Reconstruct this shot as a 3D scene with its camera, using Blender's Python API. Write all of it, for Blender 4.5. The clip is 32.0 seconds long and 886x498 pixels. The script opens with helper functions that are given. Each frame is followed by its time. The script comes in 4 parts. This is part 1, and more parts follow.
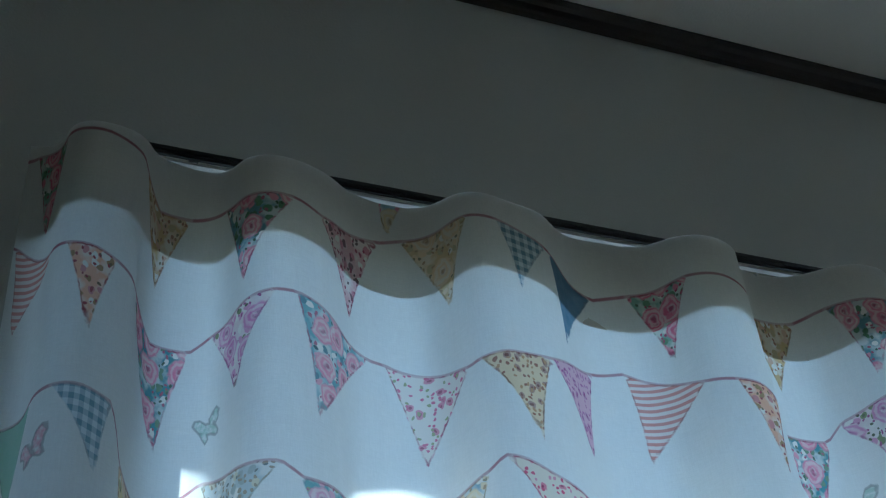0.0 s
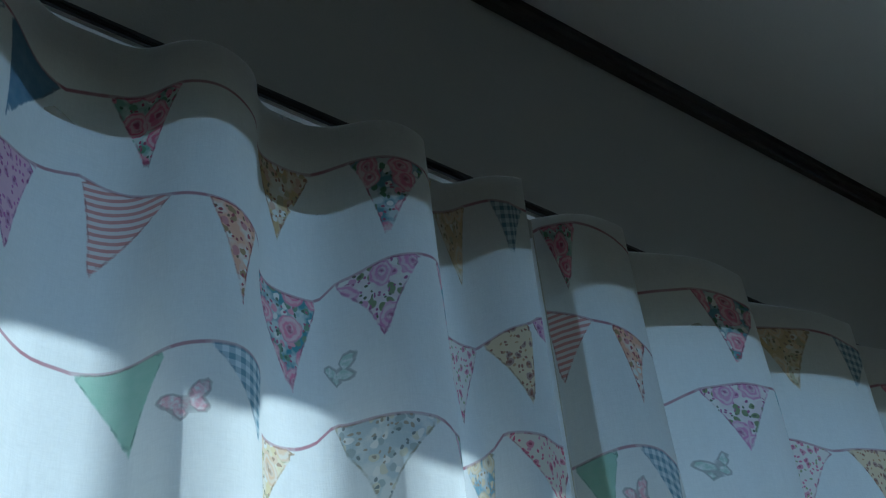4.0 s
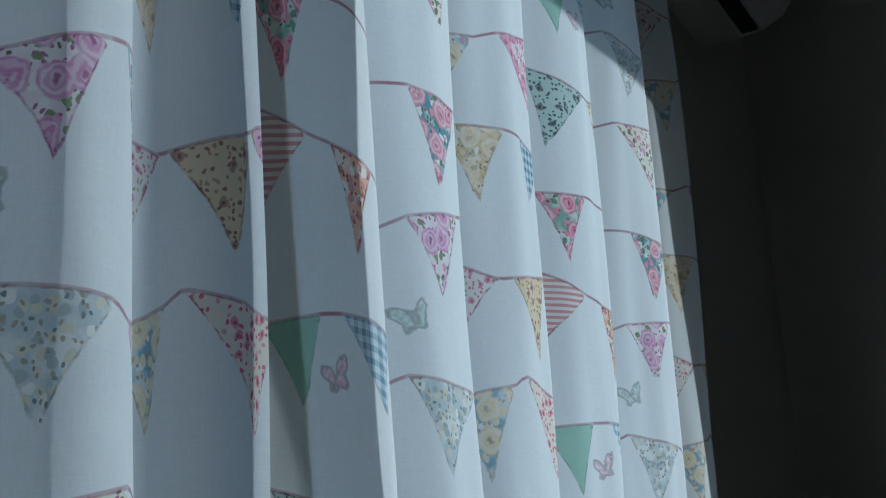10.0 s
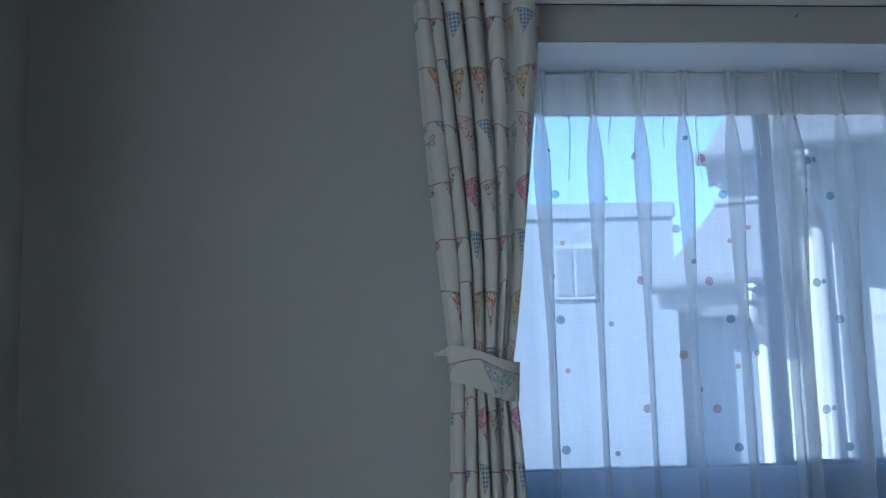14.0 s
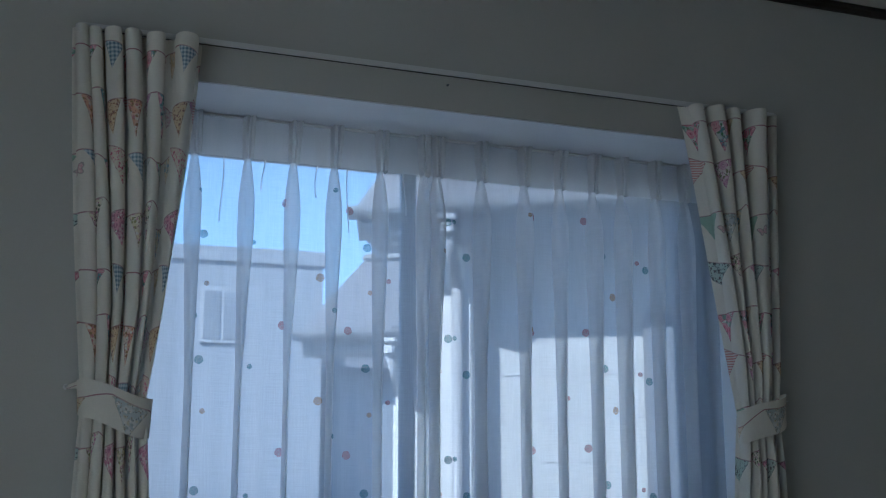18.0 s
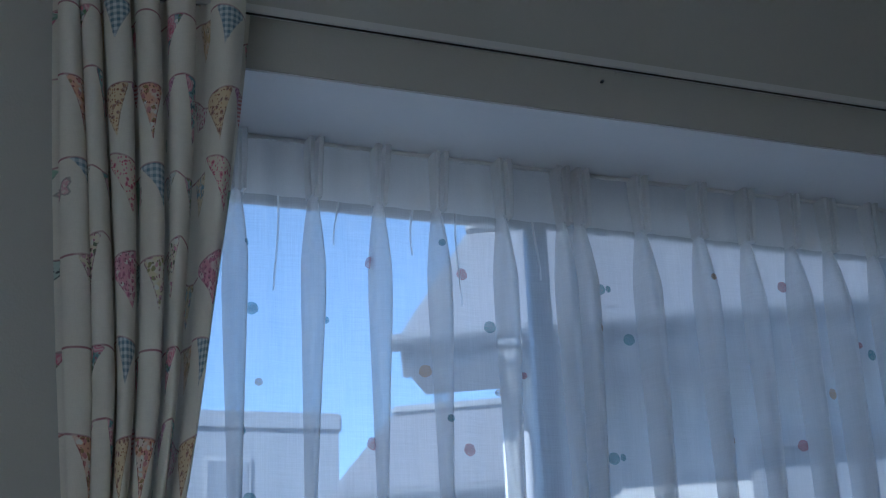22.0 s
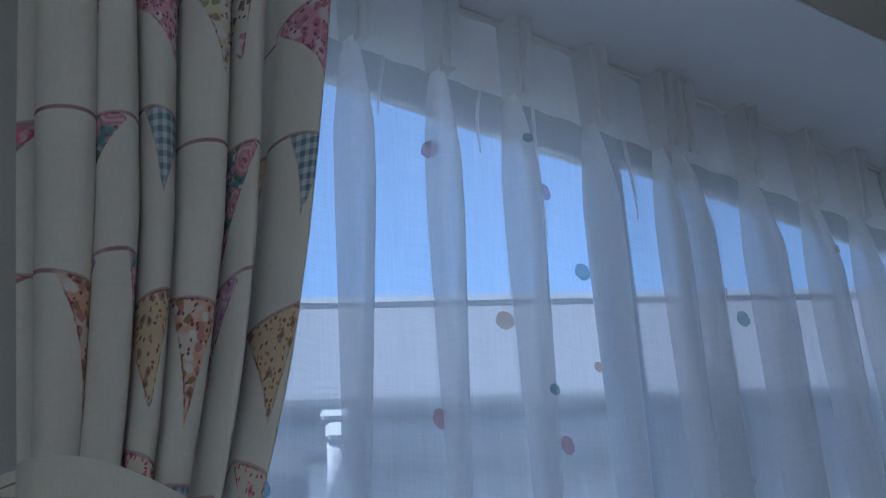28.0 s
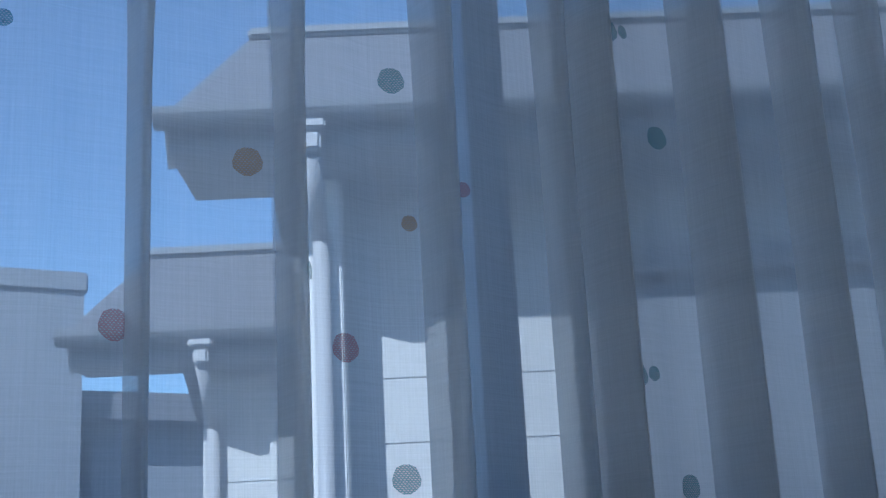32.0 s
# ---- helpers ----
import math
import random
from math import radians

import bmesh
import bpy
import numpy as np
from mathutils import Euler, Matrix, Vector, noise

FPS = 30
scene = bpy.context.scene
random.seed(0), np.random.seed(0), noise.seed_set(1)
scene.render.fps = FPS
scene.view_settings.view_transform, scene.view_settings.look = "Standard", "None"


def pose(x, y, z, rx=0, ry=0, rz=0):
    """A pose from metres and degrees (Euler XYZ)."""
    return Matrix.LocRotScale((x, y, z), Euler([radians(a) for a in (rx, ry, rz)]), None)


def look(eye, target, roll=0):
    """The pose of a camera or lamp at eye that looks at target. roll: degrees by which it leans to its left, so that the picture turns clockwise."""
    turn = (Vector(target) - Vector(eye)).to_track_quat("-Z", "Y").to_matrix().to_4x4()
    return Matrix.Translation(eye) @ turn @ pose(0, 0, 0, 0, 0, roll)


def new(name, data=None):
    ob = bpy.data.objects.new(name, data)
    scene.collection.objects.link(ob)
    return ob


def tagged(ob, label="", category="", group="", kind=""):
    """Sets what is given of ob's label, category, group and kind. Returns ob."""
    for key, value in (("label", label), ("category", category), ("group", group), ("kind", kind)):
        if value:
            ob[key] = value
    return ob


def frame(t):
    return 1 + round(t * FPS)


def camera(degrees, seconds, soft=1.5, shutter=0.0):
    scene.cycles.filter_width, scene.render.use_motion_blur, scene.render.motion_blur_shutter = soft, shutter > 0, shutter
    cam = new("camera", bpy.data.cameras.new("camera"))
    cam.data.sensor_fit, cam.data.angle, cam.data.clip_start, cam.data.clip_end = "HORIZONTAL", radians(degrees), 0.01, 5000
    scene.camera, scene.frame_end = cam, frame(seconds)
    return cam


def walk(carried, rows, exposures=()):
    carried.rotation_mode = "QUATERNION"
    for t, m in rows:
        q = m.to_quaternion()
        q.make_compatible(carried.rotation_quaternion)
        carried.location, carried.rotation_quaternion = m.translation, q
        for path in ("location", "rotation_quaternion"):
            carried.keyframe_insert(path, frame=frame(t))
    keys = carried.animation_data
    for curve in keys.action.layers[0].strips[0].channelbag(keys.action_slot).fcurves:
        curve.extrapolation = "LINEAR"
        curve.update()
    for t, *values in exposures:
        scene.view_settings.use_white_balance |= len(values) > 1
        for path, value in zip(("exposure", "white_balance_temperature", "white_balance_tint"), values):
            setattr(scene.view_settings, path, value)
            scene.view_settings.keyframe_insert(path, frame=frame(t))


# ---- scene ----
cam = camera(38.13, 32.0, soft=1.2)
walk(cam, [
    (0, pose(1.108, -0.228, 0.976, 128.17, 4.19, 69.50)),
    (0.5, pose(1.034, -0.192, 0.985, 131.79, 4.96, 70.12)),
    (1, pose(0.984, -0.213, 0.989, 132.57, 5.14, 70.09)),
    (1.5, pose(0.977, -0.198, 0.979, 131.43, 4.99, 65.35)),
    (2, pose(0.986, -0.188, 0.967, 129.66, 5.51, 62.59)),
    (2.5, pose(0.990, -0.159, 0.952, 128.94, 5.04, 61.05)),
    (3, pose(0.975, -0.104, 0.929, 128.15, 4.88, 56.74)),
    (3.5, pose(0.930, 0.009, 0.947, 127.67, 6.44, 53.86)),
    (4, pose(0.941, 0.103, 0.938, 127.06, 5.15, 52.66)),
    (4.5, pose(0.916, 0.170, 0.939, 127.47, 4.76, 49.19)),
    (6.5, pose(0.843, 0.285, 0.903, 117.23, 4.41, 37.39)),
    (7, pose(0.839, 0.267, 0.872, 115.14, 3.53, 36.61)),
    (7.5, pose(0.829, 0.255, 0.851, 113.72, 2.85, 35.93)),
    (8, pose(0.820, 0.254, 0.830, 112.02, 2.29, 35.95)),
    (8.5, pose(0.800, 0.229, 0.801, 111.35, 2.50, 35.72)),
    (9, pose(0.739, 0.196, 0.759, 109.45, 1.36, 33.67)),
    (9.5, pose(0.713, 0.168, 0.712, 107.00, 1.76, 30.26)),
    (10, pose(0.699, 0.142, 0.682, 105.77, 3.46, 27.60)),
    (10.5, pose(0.727, 0.112, 0.645, 103.00, 4.19, 25.78)),
    (11, pose(0.690, 0.092, 0.621, 101.75, 5.09, 21.44)),
    (11.5, pose(0.667, 0.053, 0.615, 100.58, 4.65, 17.46)),
    (12, pose(0.692, 0.040, 0.620, 100.11, 3.02, 11.83)),
    (12.5, pose(0.718, 0.031, 0.628, 100.00, 2.70, 6.19)),
    (13, pose(0.742, 0.037, 0.645, 99.87, 2.00, 2.16)),
    (13.5, pose(0.779, 0.057, 0.656, 99.79, 1.60, -2.09)),
    (14, pose(0.799, 0.049, 0.647, 100.10, 1.56, -5.06)),
    (14.5, pose(0.833, 0.055, 0.643, 100.21, 1.12, -8.22)),
    (15, pose(0.861, 0.042, 0.651, 100.34, 1.08, -11.21)),
    (15.5, pose(0.870, 0.034, 0.641, 100.73, 0.21, -13.69)),
    (17.5, pose(0.860, -0.006, 0.621, 102.14, -0.21, -19.63)),
    (18, pose(0.810, -0.005, 0.630, 101.97, 0.02, -21.04)),
    (18.5, pose(0.802, -0.013, 0.629, 101.95, 0.16, -21.46)),
    (19, pose(0.809, 0.056, 0.628, 102.37, 1.30, -21.43)),
    (19.5, pose(0.840, 0.251, 0.639, 102.44, 1.97, -20.54)),
    (20, pose(0.896, 0.449, 0.633, 103.23, -0.05, -18.46)),
    (20.5, pose(0.879, 0.686, 0.666, 104.94, -0.31, -18.63)),
    (21, pose(0.853, 0.911, 0.681, 105.92, 0.15, -19.40)),
    (21.5, pose(0.894, 1.104, 0.668, 106.83, 0.71, -20.23)),
    (22, pose(0.946, 1.352, 0.704, 109.81, 2.26, -20.86)),
    (22.5, pose(0.970, 1.541, 0.742, 112.73, 1.80, -21.13)),
    (23, pose(0.939, 1.773, 0.788, 115.90, 2.62, -21.66)),
    (23.5, pose(0.918, 1.976, 0.805, 118.92, 3.57, -22.79)),
    (24, pose(0.962, 2.200, 0.831, 123.78, 5.00, -22.97)),
    (24.5, pose(0.950, 2.353, 0.878, 125.14, 4.67, -24.36)),
    (26.5, pose(0.857, 2.478, 0.802, 123.68, 4.72, -30.95)),
    (27, pose(0.847, 2.482, 0.771, 120.79, 4.24, -32.19)),
    (27.5, pose(0.848, 2.506, 0.749, 118.60, 3.36, -33.81)),
    (28, pose(0.840, 2.529, 0.721, 115.34, 2.79, -35.27)),
    (28.5, pose(0.842, 2.533, 0.694, 112.84, 2.89, -36.25)),
    (29, pose(0.845, 2.532, 0.666, 110.12, 2.62, -36.75)),
    (29.5, pose(0.894, 2.565, 0.644, 107.42, 2.70, -37.37)),
    (30, pose(1.017, 2.614, 0.629, 106.53, 2.48, -36.72)),
    (30.5, pose(1.123, 2.637, 0.610, 106.24, 2.23, -34.30)),
    (31, pose(1.211, 2.654, 0.598, 105.70, 2.60, -33.25)),
    (31.5, pose(1.318, 2.732, 0.594, 105.91, 2.70, -32.09)),
    (32, pose(1.423, 2.779, 0.602, 105.49, 2.87, -31.77)),
], exposures=[
    (0, 2.15, 5100, -7), (0.5, 2.6, 5150, -6), (1, 2.5, 5150, -6), (2, 1.9, 5050, -7), (3, 1.22, 5000, -8), (4.2, 0.92, 4950, -8), (6.5, 0.42, 5000, -5), (7.3, 0.15, 5000, -5), (11.4, 0.12, 5250, -1), (12, 0.55, 5300, 0), (12.5, 1.2, 5250, 1), (13.1, 1.75, 5150, 1), (13.6, 2.4, 4950, 1), (14.3, 2.45, 4850, 1),
    (15.5, 2.25, 4900, 1), (19, 2.0, 5250, 3), (22, 1.9, 5150, 4), (23, 2.05, 5300, 4), (24.5, 2.8, 5650, 5), (26.5, 2.45, 5450, 7), (28, 1.9, 5150, 6), (30, 1.6, 5100, 5), (32, 1.35, 5100, 3),
])

# ---- world, sun ----
SUN_WAY = Vector((0.66, 0.36, -0.63)).normalized()      # the way the sunlight travels
world = bpy.data.worlds.new("sky")
scene.world = world
world.use_nodes = True
wn, wl = world.node_tree.nodes, world.node_tree.links
sky = wn.new("ShaderNodeTexSky")
sky.sky_type, sky.sun_disc, sky.ozone_density, sky.dust_density = "NISHITA", False, 4.0, 0.5
sky.sun_elevation = math.asin(-SUN_WAY.z)
sky.sun_rotation = math.atan2(-SUN_WAY.x, -SUN_WAY.y)
wl.new(sky.outputs[0], wn["Background"].inputs[0])
wn["Background"].inputs[1].default_value = 0.09
sun = new("sun", bpy.data.lights.new("sun", "SUN"))
sun.data.energy, sun.data.angle, sun.data.color = 3.6, radians(0.6), (1.0, 0.97, 0.93)
sun.matrix_basis = look((-6, -6, 9), Vector((-6, -6, 9)) + SUN_WAY)


# ---- materials ----
class Mat:
    """A node material with small helpers."""

    def __init__(self, name):
        self.m = bpy.data.materials.new(name)
        self.m.use_nodes = True
        self.t = self.m.node_tree
        self.b = self.t.nodes["Principled BSDF"]
        self.out = self.t.nodes["Material Output"]

    def n(self, kind, operation="", blend_type="", attribute_name="", voronoi_dimensions=""):
        node = self.t.nodes.new("ShaderNode" + kind)
        if operation:
            node.operation = operation
        if blend_type:
            node.blend_type = blend_type
        if attribute_name:
            node.attribute_name = attribute_name
        if voronoi_dimensions:
            node.voronoi_dimensions = voronoi_dimensions
        return node

    def put(self, sock, v):
        if isinstance(v, bpy.types.NodeSocket):
            self.t.links.new(v, sock)
        else:
            sock.default_value = v

    def math(self, op, a, b=0.0, c=0.0):
        node = self.n("Math", operation=op)
        for s, v in zip(node.inputs, (a, b, c)):
            self.put(s, v)
        return node.outputs[0]

    def mix(self, f, a, b, blend="MIX"):
        node = self.n("MixRGB", blend_type=blend)
        for s, v in zip(node.inputs, (f, a, b)):
            self.put(s, v)
        return node.outputs[0]

    def attr(self, name):
        return self.n("Attribute", attribute_name=name)

    def coord(self, which="Object"):
        return self.n("TexCoord").outputs[which]

    def noise(self, scale, vec, detail=3.0, stretch=None):
        if stretch:
            mp = self.n("Mapping")
            self.put(mp.inputs["Vector"], vec)
            mp.inputs["Scale"].default_value = stretch
            vec = mp.outputs[0]
        node = self.n("TexNoise")
        node.inputs["Scale"].default_value, node.inputs["Detail"].default_value = scale, detail
        self.put(node.inputs["Vector"], vec)
        return node.outputs[0]

    def ramp(self, v, lo, hi):
        node = self.n("MapRange")
        node.inputs[1].default_value, node.inputs[2].default_value = lo, hi
        self.put(node.inputs[0], v)
        return node.outputs[0]

    def bump(self, height, dist=0.002, strength=0.5, to=None):
        node = self.n("Bump")
        node.inputs["Strength"].default_value, node.inputs["Distance"].default_value = strength, dist
        self.put(node.inputs["Height"], height)
        if to is None:
            self.t.links.new(node.outputs[0], self.b.inputs["Normal"])
        return node.outputs[0]


def plain(name, col, rough=0.6, metal=0.0, vary=0.12, scale=6.0, grain=80.0, depth=0.0008):
    """A paint-like surface with blotches and a fine grain."""
    k = Mat(name)
    v = k.coord()
    big, fine = k.noise(scale, v), k.noise(grain, v, 5.0)
    dark = tuple(c * (1 - vary) for c in col[:3]) + (1,)
    light = tuple(min(1, c * (1 + vary * 0.6)) for c in col[:3]) + (1,)
    k.put(k.b.inputs["Base Color"], k.mix(k.math("ADD", k.math("MULTIPLY", big, 0.6), k.math("MULTIPLY", fine, 0.4)), dark, light))
    k.put(k.b.inputs["Roughness"], k.math("ADD", k.math("MULTIPLY", fine, 0.15), rough - 0.07))
    k.b.inputs["Metallic"].default_value = metal
    k.bump(fine, depth)
    return k.m


WALLPAPER = plain("wallpaper", (0.565, 0.562, 0.515), 0.85, vary=0.05, grain=260.0, depth=0.0012)
CEILPAPER = plain("ceiling_paper", (0.73, 0.71, 0.66), 0.85, vary=0.05, grain=220.0, depth=0.0012)
DARKWOOD = plain("dark_stained_wood", (0.030, 0.022, 0.018), 0.45, vary=0.3, scale=12, grain=60)
FLOORWOOD = plain("floor_wood", (0.36, 0.28, 0.20), 0.4, vary=0.25, scale=4)
WHITEPLASTIC = plain("white_plastic", (0.75, 0.75, 0.73), 0.4, vary=0.03)
BLACK = plain("black_groove", (0.012, 0.012, 0.013), 0.6, vary=0.1)
ALUMINIUM = plain("grey_blue_aluminium", (0.20, 0.23, 0.27), 0.4, 0.55, vary=0.1)
SILLWOOD = plain("white_sill", (0.72, 0.73, 0.74), 0.5, vary=0.05)
SOFFIT = plain("painted_recess", (0.84, 0.86, 0.89), 0.7, vary=0.04)


def cloth(name, col, see=0.0, glow=0.5, printed=False, weave=900.0, hatch=False):
    """Woven cloth: part of the light scatters back, part goes through; see: bare gaps between the threads."""
    k = Mat(name)
    v = k.coord()
    threads = k.math("ADD", k.noise(weave, v, 2.0, (1, 1, 0.12)), k.noise(weave, v, 2.0, (0.12, 0.12, 1)))
    slub = k.noise(70.0, v, 4.0, (1, 1, 0.06))
    base = k.mix(k.math("MULTIPLY", threads, 0.5), tuple(c * 0.84 for c in col) + (1,), tuple(min(1, c * 1.08) for c in col) + (1,))
    streak = k.math("MAXIMUM", k.ramp(k.noise(420.0, v, 3.0, (1, 1, 0.06)), 0.52, 0.72), k.ramp(k.noise(420.0, v, 3.0, (0.06, 0.06, 1)), 0.52, 0.72))
    base = k.mix(k.math("MULTIPLY", slub, 0.30), base, tuple(c * 0.8 for c in col) + (1,))
    base = k.mix(k.math("MULTIPLY", streak, 0.10), base, tuple(c * 0.72 for c in col) + (1,))
    if printed:
        base = bunting_print(k, base)
    b = k.bump(threads, 0.0005, 0.28, to="own")
    dif, tra = k.n("BsdfDiffuse"), k.n("BsdfTranslucent")
    for s in (dif, tra):
        k.put(s.inputs["Color"], base)
        k.put(s.inputs["Normal"], b)
    mixs = k.n("MixShader")
    mixs.inputs[0].default_value = glow
    k.t.links.new(dif.outputs[0], mixs.inputs[1])
    k.t.links.new(tra.outputs[0], mixs.inputs[2])
    shader = mixs.outputs[0]
    if see:
        clear, m2 = k.n("BsdfTransparent"), k.n("MixShader")
        warp, weft = k.noise(620.0, v, 2.0, (1, 1, 0.02)), k.noise(620.0, v, 2.0, (0.02, 0.02, 1))
        gaps = k.math("MULTIPLY", see, k.math("ADD", 0.65, k.math("MULTIPLY", 0.35, k.math("ADD", warp, weft))))
        if hatch:                                    # rows of embroidery stitches with bare cloth between
            sp = k.n("SeparateXYZ")
            k.put(sp.inputs[0], v)
            rows = k.math("SINE", k.math("ADD", k.math("MULTIPLY", sp.outputs[2], 3400.0), k.math("MULTIPLY", k.noise(500.0, v), 6.0)))
            cols = k.math("SINE", k.math("MULTIPLY", k.math("ADD", sp.outputs[0], sp.outputs[2]), 1900.0))
            gaps = k.math("ADD", gaps, k.math("MULTIPLY", 0.45, k.ramp(k.math("ADD", rows, k.math("MULTIPLY", cols, 0.7)), 0.2, 1.2)))
        k.put(m2.inputs[0], gaps)
        k.t.links.new(shader, m2.inputs[1])
        k.t.links.new(clear.outputs[0], m2.inputs[2])
        shader = m2.outputs[0]
    k.t.nodes.remove(k.b)
    k.t.links.new(shader, k.out.inputs["Surface"])
    return k.m


def bunting_print(k, base):
    """The printed pattern: pennants in several prints, their cord and butterflies, from the cloth's own fields."""
    uv = k.n("UVMap").outputs[0]
    sdf, cord, fly, near = (k.attr(a).outputs["Fac"] for a in ("pennant", "cord", "butterfly", "near_cord"))
    c1, c2, c3, kind, flyc = (k.attr(a).outputs["Color"] for a in ("ground", "bloom", "leaf", "kind", "wing"))
    sep = k.n("SeparateColor")
    k.put(sep.inputs[0], kind)
    floral, check, stripe = sep.outputs
    rough = k.math("MULTIPLY", k.math("SUBTRACT", k.noise(160.0, uv), 0.5), 0.0025)
    d = k.math("ADD", sdf, rough)
    # flowers: soft round blooms with a darker heart, small leaves and flecks
    def cells(scale, rnd=1.0):
        node = k.n("TexVoronoi", voronoi_dimensions="2D")
        node.inputs["Scale"].default_value, node.inputs["Randomness"].default_value = scale, rnd
        wob = k.n("VectorMath", operation="ADD")
        nz = k.n("TexNoise")
        nz.inputs["Scale"].default_value = 60.0
        k.put(nz.inputs["Vector"], uv)
        sc = k.n("VectorMath", operation="SCALE")
        k.put(sc.inputs[0], nz.outputs["Color"])
        sc.inputs["Scale"].default_value = 0.012
        k.put(wob.inputs[0], uv)
        k.put(wob.inputs[1], sc.outputs[0])
        k.put(node.inputs["Vector"], wob.outputs[0])
        return node
    def pick(node, lo, hi):
        s = k.n("SeparateColor")
        k.put(s.inputs[0], node.outputs["Color"])
        return k.math("MULTIPLY", k.math("GREATER_THAN", s.outputs[0], lo), k.math("LESS_THAN", s.outputs[0], hi))
    def outside(m, a):
        return k.math("MULTIPLY", m, k.math("SUBTRACT", 1.0, a))
    PALE = (0.86, 0.84, 0.78, 1)
    big, mid, small = cells(26.0, 0.75), cells(84.0), cells(165.0)
    # full roses with ringed petals, among leaves, buds and dark strokes
    rose = k.math("MULTIPLY", k.ramp(big.outputs["Distance"], 0.42, 0.36), k.math("GREATER_THAN", floral, 0.8))
    petal = k.n("SeparateColor")
    k.put(petal.inputs[0], mid.outputs["Color"])
    curl = k.math("ADD", k.math("MULTIPLY", big.outputs["Distance"], 34.0), k.math("MULTIPLY", k.noise(75.0, uv, 4.0), 9.0))
    rings = k.math("ADD", k.math("MULTIPLY", petal.outputs[1], 0.35), k.math("MULTIPLY", k.ramp(k.math("SINE", curl), -0.7, 0.7), 0.65))
    heart = k.math("MULTIPLY", k.ramp(big.outputs["Distance"], 0.15, 0.06), k.ramp(k.noise(140.0, uv), 0.38, 0.55))
    bud = k.ramp(mid.outputs["Distance"], 0.40, 0.32)
    speck = k.ramp(small.outputs["Distance"], 0.34, 0.26)
    dull = k.mix(0.45, c2, (0.10, 0.03, 0.05, 1))
    pat = k.mix(k.ramp(k.noise(38.0, uv), 0.46, 0.58), c1, k.mix(0.7, c1, PALE))
    pat = k.mix(outside(k.math("MULTIPLY", bud, pick(mid, 0.0, 0.34)), rose), pat, c3)
    pat = k.mix(outside(k.math("MULTIPLY", bud, pick(mid, 0.34, 0.62)), rose), pat, k.mix(0.25, c2, PALE))
    pat = k.mix(outside(k.math("MULTIPLY", bud, pick(mid, 0.62, 0.80)), rose), pat, PALE)
    pat = k.mix(outside(k.math("MULTIPLY", speck, pick(small, 0.0, 0.22)), rose), pat, dull)
    pat = k.mix(outside(k.math("MULTIPLY", speck, pick(small, 0.22, 0.36)), rose), pat, k.mix(0.55, c3, (0.03, 0.04, 0.04, 1)))
    pat = k.mix(rose, pat, k.mix(rings, k.mix(0.05, c2, PALE), k.mix(0.72, c2, PALE)))
    pat = k.mix(k.math("MULTIPLY", rose, heart), pat, dull)
    # sprigs: a pale ground, sparse small flowers and strokes
    spr = k.mix(0.25, c1, PALE)
    spr = k.mix(k.math("MULTIPLY", bud, pick(mid, 0.0, 0.36)), spr, k.mix(k.ramp(mid.outputs["Distance"], 0.18, 0.12), k.mix(0.2, c2, PALE), dull))
    spr = k.mix(k.math("MULTIPLY", speck, pick(small, 0.0, 0.28)), spr, c2)
    spr = k.mix(k.math("MULTIPLY", speck, pick(small, 0.28, 0.46)), spr, c3)
    pat = k.mix(k.math("GREATER_THAN", floral, 0.45), spr, pat)
    floral = k.math("GREATER_THAN", floral, 0.2)
    flor = k.mix(floral, c1, pat)
    sx = k.n("SeparateXYZ")
    k.put(sx.inputs[0], uv)
    gx = k.ramp(k.math("SINE", k.math("MULTIPLY", sx.outputs[0], 520.0)), -0.15, 0.15)
    gy = k.ramp(k.math("SINE", k.math("MULTIPLY", sx.outputs[1], 520.0)), -0.15, 0.15)
    chk = k.mix(k.math("MULTIPLY", k.math("ADD", gx, gy), 0.5), c1, c2)
    st = k.mix(k.ramp(k.math("SINE", k.math("ADD", k.math("MULTIPLY", sx.outputs[1], 760.0), k.math("MULTIPLY", k.noise(30.0, uv), 2.0))), -0.2, 0.3), c1, c2)
    body = k.mix(check, flor, chk)
    body = k.mix(stripe, body, st)
    wash = k.noise(90.0, uv, 4.0)
    body = k.mix(k.math("MULTIPLY", k.math("SUBTRACT", wash, 0.35), 0.25), body, (0.86, 0.84, 0.8, 1))
    mask = k.ramp(d, 0.0010, -0.0010)
    res = k.mix(k.math("MULTIPLY", mask, 0.96), base, body)
    hem = k.ramp(k.math("ABSOLUTE", k.math("ADD", d, 0.0008)), 0.0014, 0.0004)
    res = k.mix(k.math("MULTIPLY", k.math("MULTIPLY", hem, 0.9), k.ramp(k.noise(55.0, uv, 4.0), 0.42, 0.62)), res, k.mix(0.5, c2, (0.1, 0.1, 0.1, 1)))
    line = k.math("MULTIPLY", k.math("MULTIPLY", near, k.math("ADD", 0.25, k.math("MULTIPLY", 0.75, k.ramp(d, -0.002, 0.004)))), k.ramp(k.math("ABSOLUTE", cord), 0.0025, 0.0012))
    res = k.mix(k.math("MULTIPLY", line, k.math("ADD", 0.35, k.math("MULTIPLY", k.noise(22.0, uv), 0.8))), res, (0.36, 0.11, 0.16, 1))
    wingm = k.ramp(k.math("ADD", fly, rough), 0.0008, -0.0008)
    edge = k.ramp(k.math("ABSOLUTE", fly), 0.0016, 0.0006)
    res = k.mix(k.math("MULTIPLY", wingm, k.math("MULTIPLY", 0.75, k.ramp(k.noise(190.0, uv), 0.30, 0.62))), res, flyc)
